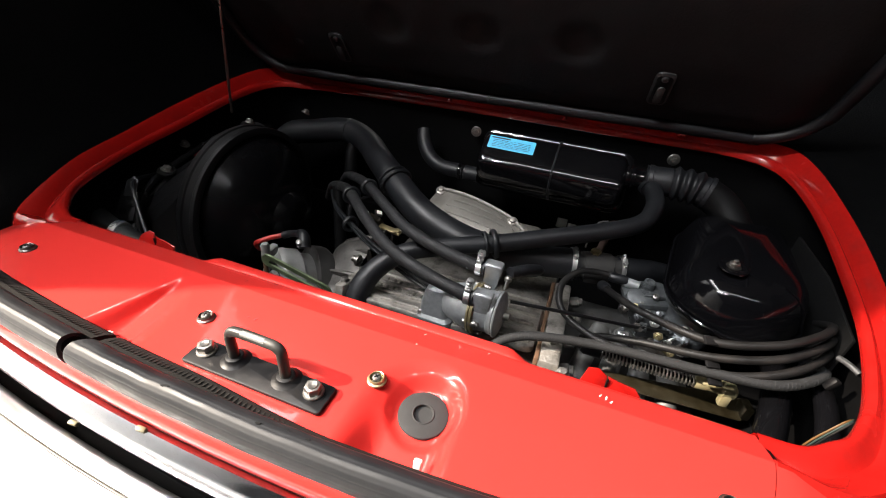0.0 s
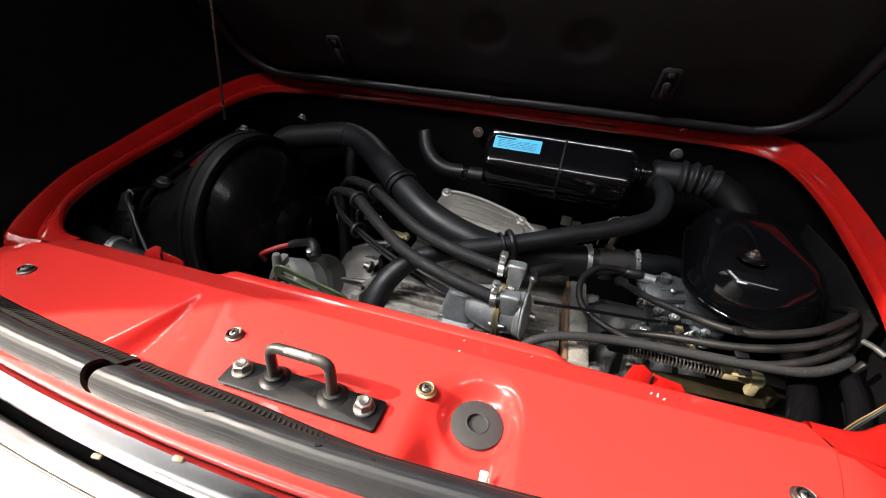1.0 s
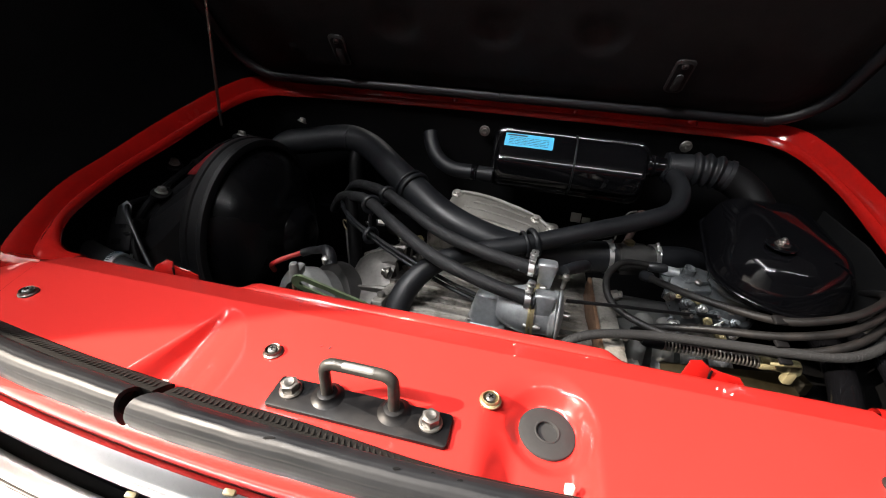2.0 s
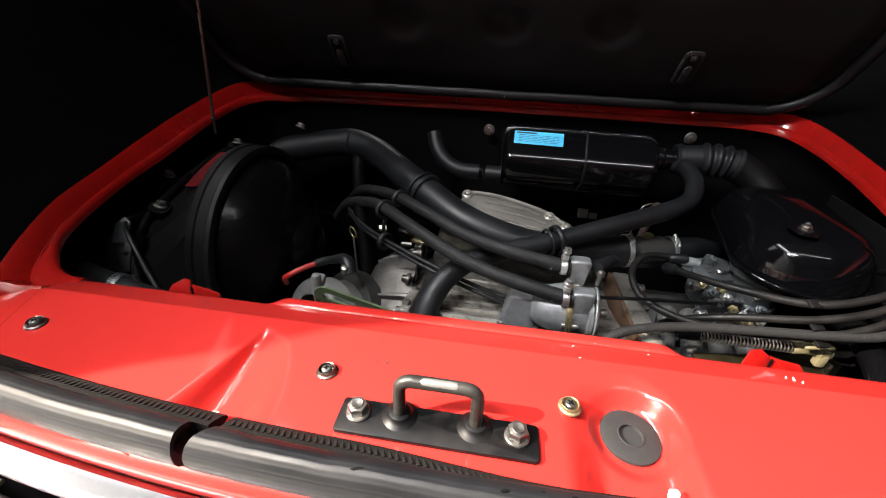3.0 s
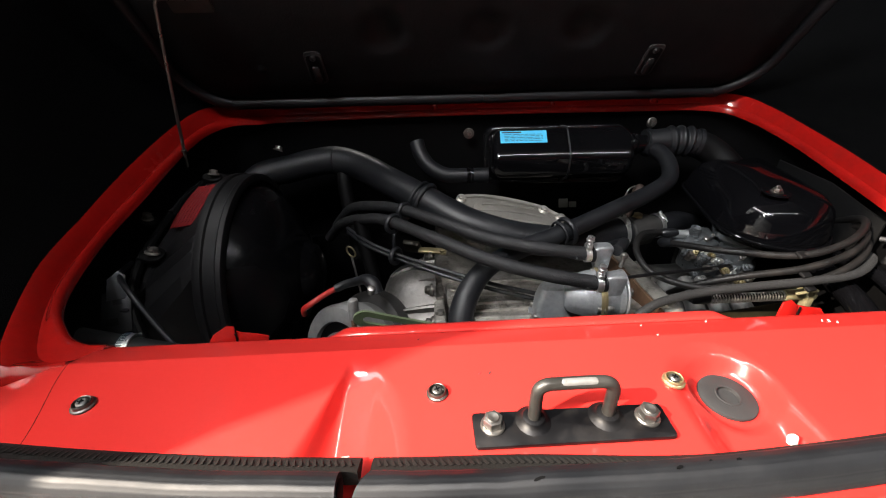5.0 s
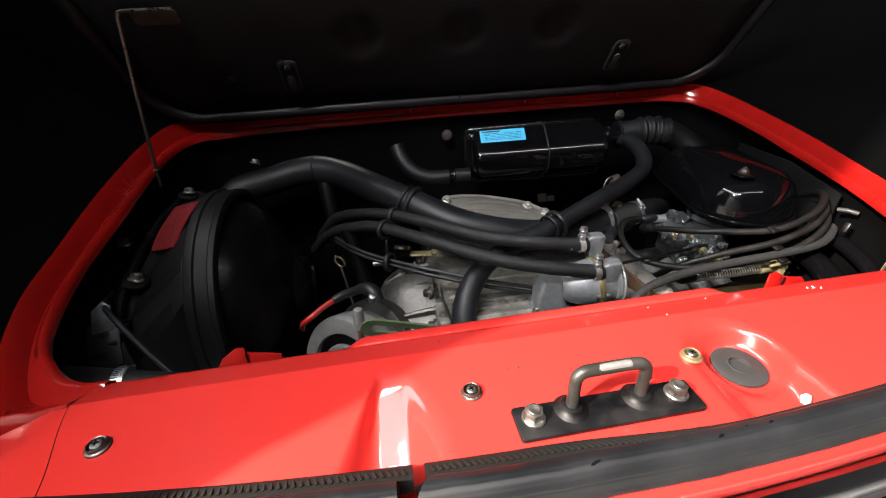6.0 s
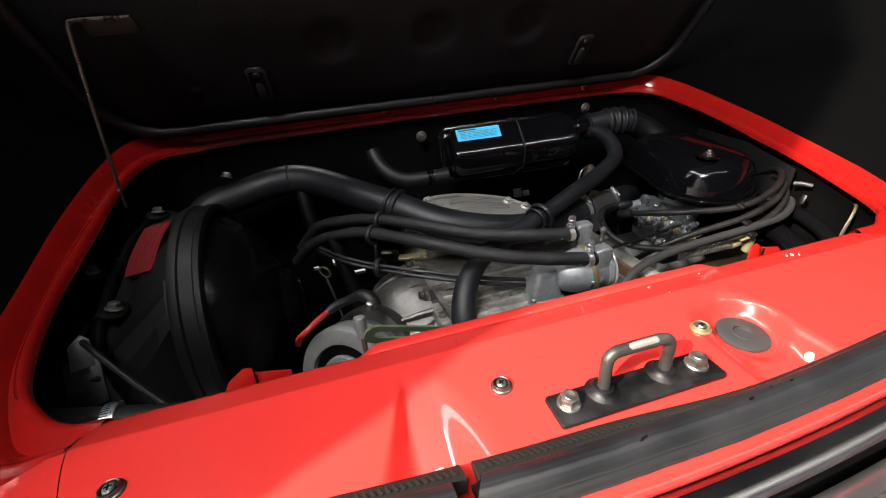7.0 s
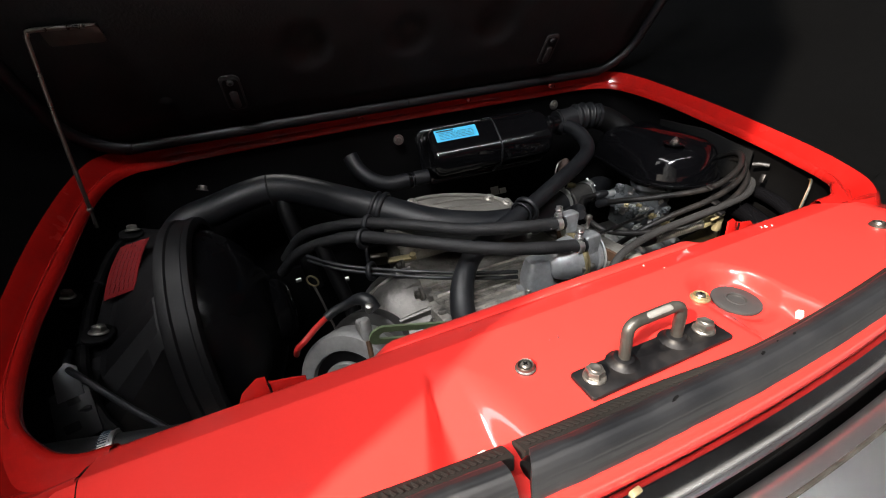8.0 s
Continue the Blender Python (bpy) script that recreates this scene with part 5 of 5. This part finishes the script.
ey = (shell_point(-0.0755, 0.034) - shell_point(-0.0755, 0.018)).normalized()
ex = (shell_point(-0.04, 0.03) - shell_point(-0.12, 0.03)).normalized()
LB = Matrix((ex, ey, ex.cross(ey))).transposed().to_4x4()
LB.translation = shell_point(-0.0755, 0.0280) + ex.cross(ey) * 0.0012
blue = thing("blue_label", LB.translation, "blue printed paper label on the black canister", "label")
bm = B()
slab(bm, LB, rounded(0.088, 0.026, 0.001, 2), 0.0008)
part("paper", bm, BLUE, blue)
random.seed(2)
rows = [(-0.040, 0.0095, 0.036, 0.0030)]
for k in range(5):
    x = -0.036
    while x < 0.034:
        w = random.uniform(0.004, 0.014)
        rows.append((x, 0.0050 - 0.0033 * k, min(w, 0.036 - x), 0.0010))
        x += w + 0.0025
for x, y, w, h in rows:
    bm = B()
    slab(bm, LB @ pose(0, 0, 0.0009), [(x, y - h / 2), (x + w, y - h / 2), (x + w, y + h / 2), (x, y + h / 2)], 0.0002)
    part("print_bar", bm, INK, blue)

# bellows between canister neck and air cleaner
def bellow(s):
    return 0.0250 + 0.0016 * smoothstep(0.02, 0.0, s) + (0.0016 + 0.0030 * math.cos((s - 0.40) / 0.48 * 2 * math.pi * 3 + math.pi) if 0.40 < s < 0.88 else 0)


bellows = thing("bellows_hose", (0.38, 0.57, 0.03), "ribbed black bellows hose to the air cleaner", "hose")
bm = B()
tube(bm, [(0.334, 0.588, 0.031), (0.354, 0.586, 0.033), (0.374, 0.584, 0.035), (0.394, 0.582, 0.036), (0.414, 0.579, 0.035), (0.432, 0.574, 0.032)], bellow, 28, 14)
part("ribbed_body", bm, RUBBER, bellows)
for at, ax in (((0.338, 0.5875, 0.0315), (1, -0.1, 0.1)), ((0.428, 0.5755, 0.033), (0.95, -0.25, -0.15))):
    bm = B()
    lathe(bm, at, ax, [(0, 0.0255), (0.0005, 0.0272), (0.007, 0.0272), (0.0075, 0.0255)], 28)
    part("band", bm, RUBBER, bellows)

# ---- air cleaner and carburettor ----
air = thing("air_cleaner", (0.46, 0.43, -0.06), "glossy black oval air cleaner with a central nut", "air cleaner")


def cover_line(g, n=14):
    """The plan of the cover, g inside its edge: a round front and a squarer back."""
    a, b = Vector((0.463, 0.392, 0)), Vector((0.480, 0.520, 0))
    d = (b - a).normalized()
    side = Vector((d.y, -d.x, 0))
    base = math.atan2(d.y, d.x)
    r, q = 0.0815 - g, max(0.004, 0.042 - g)
    out = []
    for k in range(2 * n + 1):
        t = base + math.pi / 2 + math.pi * k / (2 * n)
        out.append(a + r * Vector((math.cos(t), math.sin(t), 0)))
    for s, t0 in ((1, -math.pi / 2), (-1, 0)):
        c = b + side * s * (0.0745 - 0.042)
        for k in range(n + 1):
            t = base + t0 + math.pi / 2 * k / n
            out.append(c + q * Vector((math.cos(t), math.sin(t), 0)))
    return out


def tilt_z(p, z):
    return Vector((p.x, p.y, z + 0.045 * (p.y - 0.392)))


bm = B()
COVER_ROWS = ((0.0, -0.050), (0.0, -0.044), (0.001, -0.041), (0.0025, -0.034), (0.005, -0.0255), (0.0085, -0.0175), (0.013, -0.0090), (0.0185, -0.0025), (0.025, 0.0022), (0.032, 0.0056), (0.038, 0.0076), (0.0415, 0.0086))
rows = []
for g, z in COVER_ROWS:
    rows.append([tilt_z(p.lerp(q, smoothstep(0.495, 0.54, edge.x)), z) for p, q, edge in zip(cover_line(g), cover_line(0.6 * g), cover_line(0))])
middle = sum(rows[-1], Vector()) / len(rows[-1])
for k, rise in ((0.9, 0.0015), (0.8, 0.0028), (0.65, 0.0043), (0.5, 0.0055), (0.35, 0.0063), (0.2, 0.0068), (0.04, 0.0070)):
    rows.append([middle.lerp(p, k) + Vector((0, 0, rise)) for p in rows[len(COVER_ROWS) - 1]])
vs = loft(bm, rows, closed=True)
bm.faces.new(vs[-1])
part("cover", bm, GLOSS, air, sharp=55)
bm = B()
vs = loft(bm, [[tilt_z(p, z) for p in cover_line(g)] for g, z in ((0.0, -0.050), (-0.004, -0.0495), (-0.0050, -0.0515), (-0.0045, -0.0535), (0.0, -0.055), (0.008, -0.064), (0.03, -0.070))], closed=True)
bm.faces.new(vs[-1])
part("base_pan", bm, GLOSS, air, sharp=55)
bm = B()
edge = [tilt_z(p, -0.0500) for p in cover_line(-0.0030)]
tube(bm, edge + edge[:2], 0.0027, 10, smooth=False)
part("rolled_edge", bm, GLOSS, air)
NUT = tilt_z(Vector((0.438, 0.370, 0)), 0.0150)
bm = B()
lathe(bm, NUT - Vector((0, 0, 0.001)), (0, -0.045, 1), [(0, 0.019), (0.0014, 0.0185), (0.0020, 0.0165), (0.0012, 0.0135), (0.0010, 0.006)], 32)
part("dished_boss", bm, GLOSS, air)
bm = B()
lathe(bm, NUT, (0, -0.045, 1), [(0, 0.0088), (0.0012, 0.0088), (0.0014, 0.0065)], 24)
part("washer", bm, DULLSTEEL, air)
bm = B()
slab(bm, pose(*(NUT + Vector((0, 0, 0.001))), 0, 0, 15), [(0.0066 * math.cos(radians(60 * k)), 0.0066 * math.sin(radians(60 * k))) for k in range(6)], 0.0055, 0.0012)
lathe(bm, NUT + Vector((0, 0, 0.006)), (0, 0, 1), [(0, 0.0032), (0.0035, 0.0032), (0.0045, 0.002)], 12)
part("nut", bm, STEEL, air)
bm = B()
ridge = []
for k, g in enumerate((0.0415, 0.036, 0.030, 0.022, 0.014, 0.007, 0.002, 0.0)):
    t = radians(-48 + 2.4 * k)
    g_in = g * (1 - 0.4 * smoothstep(0.495, 0.54, 0.463 + 0.0815 * math.cos(t)))
    ridge.append(tilt_z(Vector((0.463 + (0.0820 - g_in) * math.cos(t), 0.392 + (0.0820 - g_in) * math.sin(t), 0)), np.interp(g, [r[0] for r in COVER_ROWS[1:]], [r[1] for r in COVER_ROWS[1:]])))
tube(bm, ridge, 0.0019, 8, 5)
part("pressed_crease", bm, GLOSS, air)
bm = B()
tube(bm, [(0.428, 0.576, 0.032), (0.449, 0.568, 0.024), (0.468, 0.552, 0.010), (0.480, 0.530, -0.006)], 0.0258, 20, 6)
part("inlet_neck", bm, BAY, air)

carb = thing("carburettor", (0.39, 0.40, -0.14), "grey die-cast carburettor under the air cleaner", "carburettor")
CARB = material("dark_die_cast_zinc", (0.115, 0.125, 0.132), 0.36, metal=0.6, vary=0.45, coarse=45, bump=0.4, dirt=(0.035, 0.033, 0.03), dirt_amount=0.75, dirt_scale=45)
bm = B()
lathe(bm, (0.428, 0.392, -0.150), (0, 0, 1), [(0, 0.030), (0.020, 0.031), (0.024, 0.036), (0.032, 0.036), (0.036, 0.031), (0.070, 0.033), (0.078, 0.042), (0.088, 0.044)], 32)
part("throat", bm, CARB, carb)
bm = B()
block(bm, (0.385, 0.404, -0.122), (0.058, 0.056, 0.050), 0.007, (4, 0, 12))
part("float_bowl", bm, CARB, carb)
for k in range(4):
    bm = B()
    block(bm, (0.3655 + 0.0125 * k, 0.3745 + 0.0026 * k, -0.122), (0.003, 0.004, 0.040), 0.001, (4, 0, 12))
    part("bowl_rib", bm, CARB, carb)
bm = B()
slab(bm, pose(0.368, 0.412, -0.094, 6, -4, 12), rounded(0.074, 0.052, 0.012, 5), 0.008, 0.002)
slab(bm, pose(0.372, 0.416, -0.086, 6, -4, 12), rounded(0.050, 0.034, 0.010, 5), 0.008, 0.003)
top = part("top_plate", bm, CARB, carb)
bm = B()
slab(bm, pose(0.358, 0.398, -0.089, 34, 0, 8), rounded(0.046, 0.024, 0.011, 6), 0.006, 0.002)
cover_plate = part("diaphragm_cover", bm, CARB, top)
for x, y, z in ((0.343, 0.400, -0.085), (0.376, 0.399, -0.079), (0.358, 0.391, -0.090), (0.396, 0.430, -0.080), (0.344, 0.424, -0.084)):
    bm = B()
    lathe(bm, (x, y, z - 0.003), (0, -0.35, 1), [(0, 0.0052), (0.004, 0.0052), (0.0055, 0.0032)], 14)
    part("cover_screw", bm, STEEL, cover_plate)
bm = B()
lathe(bm, (0.364, 0.416, -0.082), (0.05, -0.1, 1), [(0, 0.0098), (0.006, 0.0094), (0.012, 0.0086), (0.016, 0.0086), (0.0165, 0.006), (0.013, 0.0045), (0.012, 0.001)], 20)
part("fuel_inlet", bm, CARB, top)
bm = B()
tube(bm, [(0.392, 0.408, -0.078), (0.402, 0.398, -0.074), (0.412, 0.392, -0.078), (0.418, 0.388, -0.092)], 0.0042, 10, 5)
part("link_pipe", bm, STEEL, top)
bm = B()
tube(bm, [(0.352, 0.416, -0.080), (0.340, 0.418, -0.080), (0.326, 0.419, -0.079)], 0.0078, 14, 4)
part("pipe_stub", bm, ZINC, carb)
random.seed(6)
for k in range(22):
    bm = B()
    x, y, z = 0.335 + 0.0165 * (k % 6) + random.uniform(-0.005, 0.005), 0.336 + 0.017 * (k // 6), -0.124 + 0.010 * (k // 6) + random.uniform(-0.010, 0.010)
    if k % 4 == 0:
        block(bm, (x, y, z), (0.016, 0.007, 0.011), 0.0025, (20, 10 * k, 8))
        lathe(bm, (x, y - 0.003, z + 0.002), (0.1, -1, 0.4), [(0, 0.0045), (0.006, 0.0045), (0.007, 0.0028), (0.010, 0.0026)], 6)
    elif k % 4 == 2:
        slab(bm, pose(x, y, z, 70, 15 * k, 20), rounded(0.022, 0.008, 0.0038, 4), 0.0018, 0.0005)
        lathe(bm, (x, y - 0.002, z), (0, -1, 0.3), [(0, 0.0036), (0.005, 0.0036), (0.006, 0.002)], 6)
    else:
        lathe(bm, (x, y, z), (random.uniform(-0.4, 0.4), -1, random.uniform(0.3, 1.2)), [(0, 0.0068), (0.007, 0.0068), (0.0075, 0.0050), (0.013, 0.0050), (0.0135, 0.0032), (0.018, 0.0030)], 6 if k % 2 else 14)
    part("linkage_piece", bm, (BRIGHT, CARB, STEEL, CARB, YELLOW)[k % 5], carb)
for k, pts in enumerate((((0.43, 0.36, -0.115), (0.41, 0.345, -0.125), (0.385, 0.335, -0.13), (0.36, 0.33, -0.125)), ((0.375, 0.345, -0.118), (0.39, 0.335, -0.128), (0.40, 0.34, -0.137), (0.385, 0.35, -0.14)))):
    bm = B()
    tube(bm, pts, 0.0028, 8, 6)
    part("lever_wire", bm, STEEL, carb)
bm = B()
tube(bm, [(0.175, 0.275, -0.066), (0.25, 0.30, -0.078), (0.34, 0.335, -0.098), (0.40, 0.36, -0.11)], 0.0026, 8, 6)
solo("throttle_rod", bm, BLACKSTEEL, "thin dark throttle rod running to the carburettor", "rod")

# thermostat housing
therm = thing("thermostat_housing", (0.29, 0.465, -0.12), "cast thermostat housing with a brass bleed bolt", "thermostat housing")
bm = B()
lathe(bm, (0.250, 0.444, -0.086), (1, 0.30, -0.02), [(0, 0.021), (0.012, 0.021), (0.014, 0.024), (0.040, 0.025), (0.060, 0.024), (0.062, 0.020), (0.080, 0.020)], 28)
block(bm, (0.285, 0.456, -0.092), (0.045, 0.045, 0.040), 0.008, (0, 0, 16))
part("body", bm, DARKCAST, therm)
bm = B()
lathe(bm, (0.280, 0.456, -0.068), (0, 0, 1), [(0, 0.010), (0.005, 0.010), (0.0052, 0.0085), (0.011, 0.0085), (0.012, 0.005)], 6)
part("bleed_bolt", bm, YELLOW, therm, "brass bleed bolt")
clamp((0.247, 0.444, -0.086), (1, 0.2, 0), 0.0268, "steel hose clamp on the thermostat housing", (0.2, -0.4, 1))
clamp((0.325, 0.468, -0.088), (1, 0.3, 0), 0.0215, "steel hose clamp on the thermostat housing", (0.1, -0.5, 1))
hose("outlet_hose", [(0.315, 0.465, -0.088), (0.345, 0.475, -0.09), (0.39, 0.50, -0.10), (0.45, 0.54, -0.13)], 0.0212, "black coolant hose leaving the thermostat housing", seg=18)
bm = B()
lathe(bm, (0.294, 0.505, -0.052), (0.15, -0.1, 1), [(-0.05, 0.006), (0, 0.006), (0.004, 0.010), (0.020, 0.011), (0.028, 0.008), (0.032, 0.004)], 16)
solo("temperature_sender", bm, material("rusty_sender", (0.024, 0.012, 0.009), 0.7, vary=0.4, bump=0.3), "small rusty brown sender unit", "sender")
hose("sender_wire", [(0.288, 0.502, -0.022), (0.274, 0.496, -0.026), (0.267, 0.493, -0.045), (0.264, 0.49, -0.075)], 0.0014, "thin pale wire to the sender unit", mat=STEEL, category="wire", seg=8)
bm = B()
block(bm, (0.214, 0.655, -0.121), (0.022, 0.003, 0.020), 0.001, (-25, 4, 6))
block(bm, (0.236, 0.655, -0.125), (0.018, 0.003, 0.013), 0.001, (-25, 4, 6))
solo("alloy_tag", bm, WHITE, "loose bare metal tag below the canister", "tag")

# ---- ignition leads, braided hose, spring ----
LEADS = [
    [(0.304, 0.400, -0.086), (0.300, 0.388, -0.078), (0.312, 0.352, -0.064), (0.345, 0.308, -0.050), (0.413, 0.269, -0.037), (0.475, 0.272, -0.022), (0.520, 0.296, -0.012), (0.548, 0.330, -0.016), (0.556, 0.37, -0.04)],
    [(0.285, 0.325, -0.135), (0.30, 0.305, -0.108), (0.35, 0.282, -0.078), (0.421, 0.264, -0.056), (0.482, 0.268, -0.038), (0.527, 0.294, -0.026), (0.554, 0.330, -0.030), (0.560, 0.37, -0.055)],
    [(0.330, 0.416, -0.078), (0.300, 0.418, -0.074), (0.262, 0.402, -0.070), (0.238, 0.364, -0.078), (0.246, 0.322, -0.092), (0.29, 0.288, -0.096), (0.35, 0.266, -0.088), (0.428, 0.256, -0.074), (0.488, 0.262, -0.054), (0.533, 0.290, -0.040), (0.558, 0.330, -0.046), (0.562, 0.37, -0.07)],
]
for pts, ax in zip(LEADS, ((0.1, -0.4, 0.2), None, (1, 0, 0))):
    lead = thing("ignition_lead", pts[-1], "grey rubber ignition lead in a bundle", "lead", "ignition leads")
    bm = B()
    tube(bm, pts, 0.0051, 12, 10)
    part("sheath", bm, LEAD, lead)
    if ax:
        bm = B()
        lathe(bm, pts[1] if ax[0] < 0.5 else (0.320, 0.417, -0.076), ax, [(-0.014, 0.0055), (-0.010, 0.0082), (0.008, 0.0078), (0.014, 0.006)], 16)
        part("rubber_cap", bm, RUBBER, lead)
BRAIDLINE = [(0.160, 0.208, -0.135), (0.164, 0.216, -0.110), (0.182, 0.226, -0.090), (0.220, 0.240, -0.082), (0.29, 0.256, -0.082), (0.36, 0.258, -0.078), (0.434, 0.254, -0.070), (0.495, 0.256, -0.062), (0.541, 0.284, -0.056), (0.562, 0.33, -0.075)]
braided = thing("braided_hose", (0.30, 0.255, -0.08), "thin braided black hose beside the ignition leads", "hose")
bm = B()
tube(bm, BRAIDLINE, 0.0060, 12, 10)
part("core", bm, BRAID, braided)
line = glide(BRAIDLINE, 60)
for start in (0.0, math.pi):
    bm = B()
    path, turn = [], start
    for k in range(1, len(line) - 1):
        t = (line[k + 1] - line[k - 1]).normalized()
        side = t.cross(Vector((0, 0, 1))).normalized()
        turn += (line[k] - line[k - 1]).length / 0.0085 * 2 * math.pi
        path.append(line[k] + 0.0060 * (math.cos(turn) * side + math.sin(turn) * side.cross(t)))
    tube(bm, path, 0.0004, 5, 1, smooth=False)
    part("braid_strand", bm, BRAID, braided)
for p in ((0.413, 0.266, -0.034, 14), (0.424, 0.260, -0.062, 14), (0.432, 0.252, -0.080, 14)):
    bm = B()
    block(bm, p[:3], (0.016, 0.012, 0.0045), 0.0015, (20, 4, p[3]))
    solo("lead_separator", bm, PLASTIC, "small black clip between the ignition leads", "clip", "lead clips")
# much darker version of the yellow passivated steel, with random brown spots
DARKYELLOW = material("dark_passivated_steel", (0.018, 0.0145, 0.007), 0.4, metal=0.4, vary=0.4, coarse=60, bump=0.2, dirt=(0.03, 0.022, 0.012), dirt_amount=0.8, dirt_scale=50)
spring = thing("return_spring", (0.37, 0.275, -0.13), "coil return spring on a rod with a cream end fitting", "spring")
bm = B()
coil = []
for k in range(26 * 10 + 1):
    a = 2 * math.pi * k / 10
    s = k / (26 * 10)
    coil.append(Vector((0.318 + 0.118 * s, 0.272 + 0.004 * s + 0.0078 * math.cos(a), -0.106 - 0.004 * s + 0.0078 * math.sin(a))))
tube(bm, coil, 0.0011, 6, 1, smooth=False)
part("coil", bm, STEEL, spring)
bm = B()
tube(bm, [(0.262, 0.270, -0.102), (0.45, 0.276, -0.111)], 0.0035, 10, 6)
part("rod", bm, BLACKSTEEL, spring)
bm = B()
lathe(bm, (0.292, 0.271, -0.104), (1, 0.03, -0.03), [(0, 0.006), (0.004, 0.009), (0.018, 0.0095), (0.026, 0.009)], 16)
part("rubber_boot", bm, RUBBER, spring)
bm = B()
lathe(bm, (0.436, 0.276, -0.110), (1, 0.03, -0.03), [(0, 0.0085), (0.003, 0.0095), (0.018, 0.008), (0.030, 0.008), (0.032, 0.011), (0.046, 0.010), (0.049, 0.006)], 18)
block(bm, (0.474, 0.272, -0.122), (0.012, 0.012, 0.020), 0.003)
part("end_fitting", bm, CREAM, spring, "cream nylon end fitting")
bm = B()
slab(bm, pose(0.415, 0.285, -0.160, 16, 4, 8), [(-0.085, -0.008), (0.100, -0.010), (0.112, 0.004), (0.110, 0.024), (-0.085, 0.012)], 0.003, 0.001)
block(bm, (0.518, 0.302, -0.158), (0.012, 0.020, 0.022), 0.002, (0, 0, 12))
part("bracket", bm, DARKYELLOW, spring, "dark yellow-passivated bracket")
bm = B()
tube(bm, [(0.44, 0.262, -0.098), (0.455, 0.258, -0.092), (0.47, 0.262, -0.094), (0.478, 0.27, -0.104)], 0.0024, 8, 5)
part("clip_wire", bm, CREAM, spring)
spring.location.x -= 0.012
for x, y, z in ((0.262, 0.215, -0.112), (0.256, 0.180, -0.085)):
    bm = B()
    lathe(bm, (x, y, z), (0, -0.3, 1), [(-0.03, 0.006), (0, 0.006), (0.001, 0.009), (0.007, 0.009), (0.008, 0.0045), (0.016, 0.0045)], 6)
    solo("mount_nut", bm, STEEL, "plain steel nut on a stud behind the lip", "nut", "mount nuts")

# ---- right-hand end of the bay ----
hose("side_hose", [(0.535, 0.36, -0.115), (0.525, 0.32, -0.104), (0.510, 0.273, -0.100), (0.490, 0.215, -0.104), (0.470, 0.165, -0.125), (0.455, 0.14, -0.16)], 0.0160, "black hose rising along the bay side", mat=GLOSS, seg=18)
hose("side_hose", [(0.560, 0.34, -0.090), (0.553, 0.30, -0.078), (0.543, 0.25, -0.076), (0.530, 0.20, -0.088), (0.515, 0.165, -0.120)], 0.0110, "black hose low in the bay corner", mat=GLOSS, seg=16)
for k, mat in enumerate((ORANGE, TEAL, LEAD)):
    hose("loom_wire", [(0.478 + 0.003 * k, 0.166, -0.09), (0.486 + 0.003 * k, 0.169, -0.05), (0.496 + 0.0025 * k, 0.172, -0.026), (0.505 + 0.002 * k, 0.177, -0.016), (0.514, 0.184, -0.018)], 0.0009, ("orange", "green", "grey")[k] + " wire of the loom at the bay corner", mat=mat, category="wire", group="loom wires", seg=8)
latch = thing("cable_catch", (0.515, 0.255, -0.02), "small dull metal catch on the bay side", "catch")
bm = B()
tube(bm, [(0.545, 0.290, -0.028), (0.550, 0.279, -0.026), (0.556, 0.268, -0.027)], 0.0034, 12, 5)
part("barrel", bm, HINGE, latch)
bm = B()
block(bm, (0.537, 0.262, -0.045), (0.008, 0.008, 0.016), 0.002, (0, 20, 10))
part("tongue", bm, BLACKSTEEL, latch)
# black panel given a greyer base: the light falling on it is in the colour
liner = B()
slab(liner, pose(0.552, 0.40, -0.02, 90, 0, 90), [(-0.10, -0.05), (0.11, -0.05), (0.11, 0.036), (0.0, 0.034), (-0.10, 0.012)], 0.004, 0.0015)
solo("lit_side_panel", liner, material("lit_grey_panel", (0.0034, 0.0035, 0.0037), 0.5, vary=0.3, coarse=14, bump=0.2, spec=0.2), "black liner panel on the bay side behind the air cleaner, greyed for the light on it", "liner")

# maker's marks on the hoses and a passivated bracket under them
for p in ((0.0, 0.3345, -0.0215), (0.012, 0.328, -0.0215)):
    bm = B()
    for k in range(3):
        block(bm, (p[0] + 0.003 * k, p[1] - 0.001 * k, p[2]), (0.0014, 0.0045 - 0.001 * (k % 2), 0.0006), 0, (12, 0, -24 + 20 * k))
    solo("hose_print", bm, PLUG, "faint pale print mark on a fuel hose", "mark", "hose marks")
tie_plate = thing("pipe_bracket", (-0.10, 0.44, -0.12), "yellow passivated bracket carrying the thin pipes", "bracket")
bm = B()
block(bm, (-0.125, 0.447, -0.100), (0.030, 0.010, 0.028), 0.002, (30, 0, -20))
part("upright", bm, DARKYELLOW, tie_plate)
bm = B()
block(bm, (-0.090, 0.432, -0.102), (0.050, 0.012, 0.006), 0.002, (20, 0, -12))
lathe(bm, (-0.072, 0.428, -0.101), (0, -0.3, 1), [(0, 0.006), (0.006, 0.006), (0.007, 0.003)], 12)
part("arm", bm, YELLOW, tie_plate)
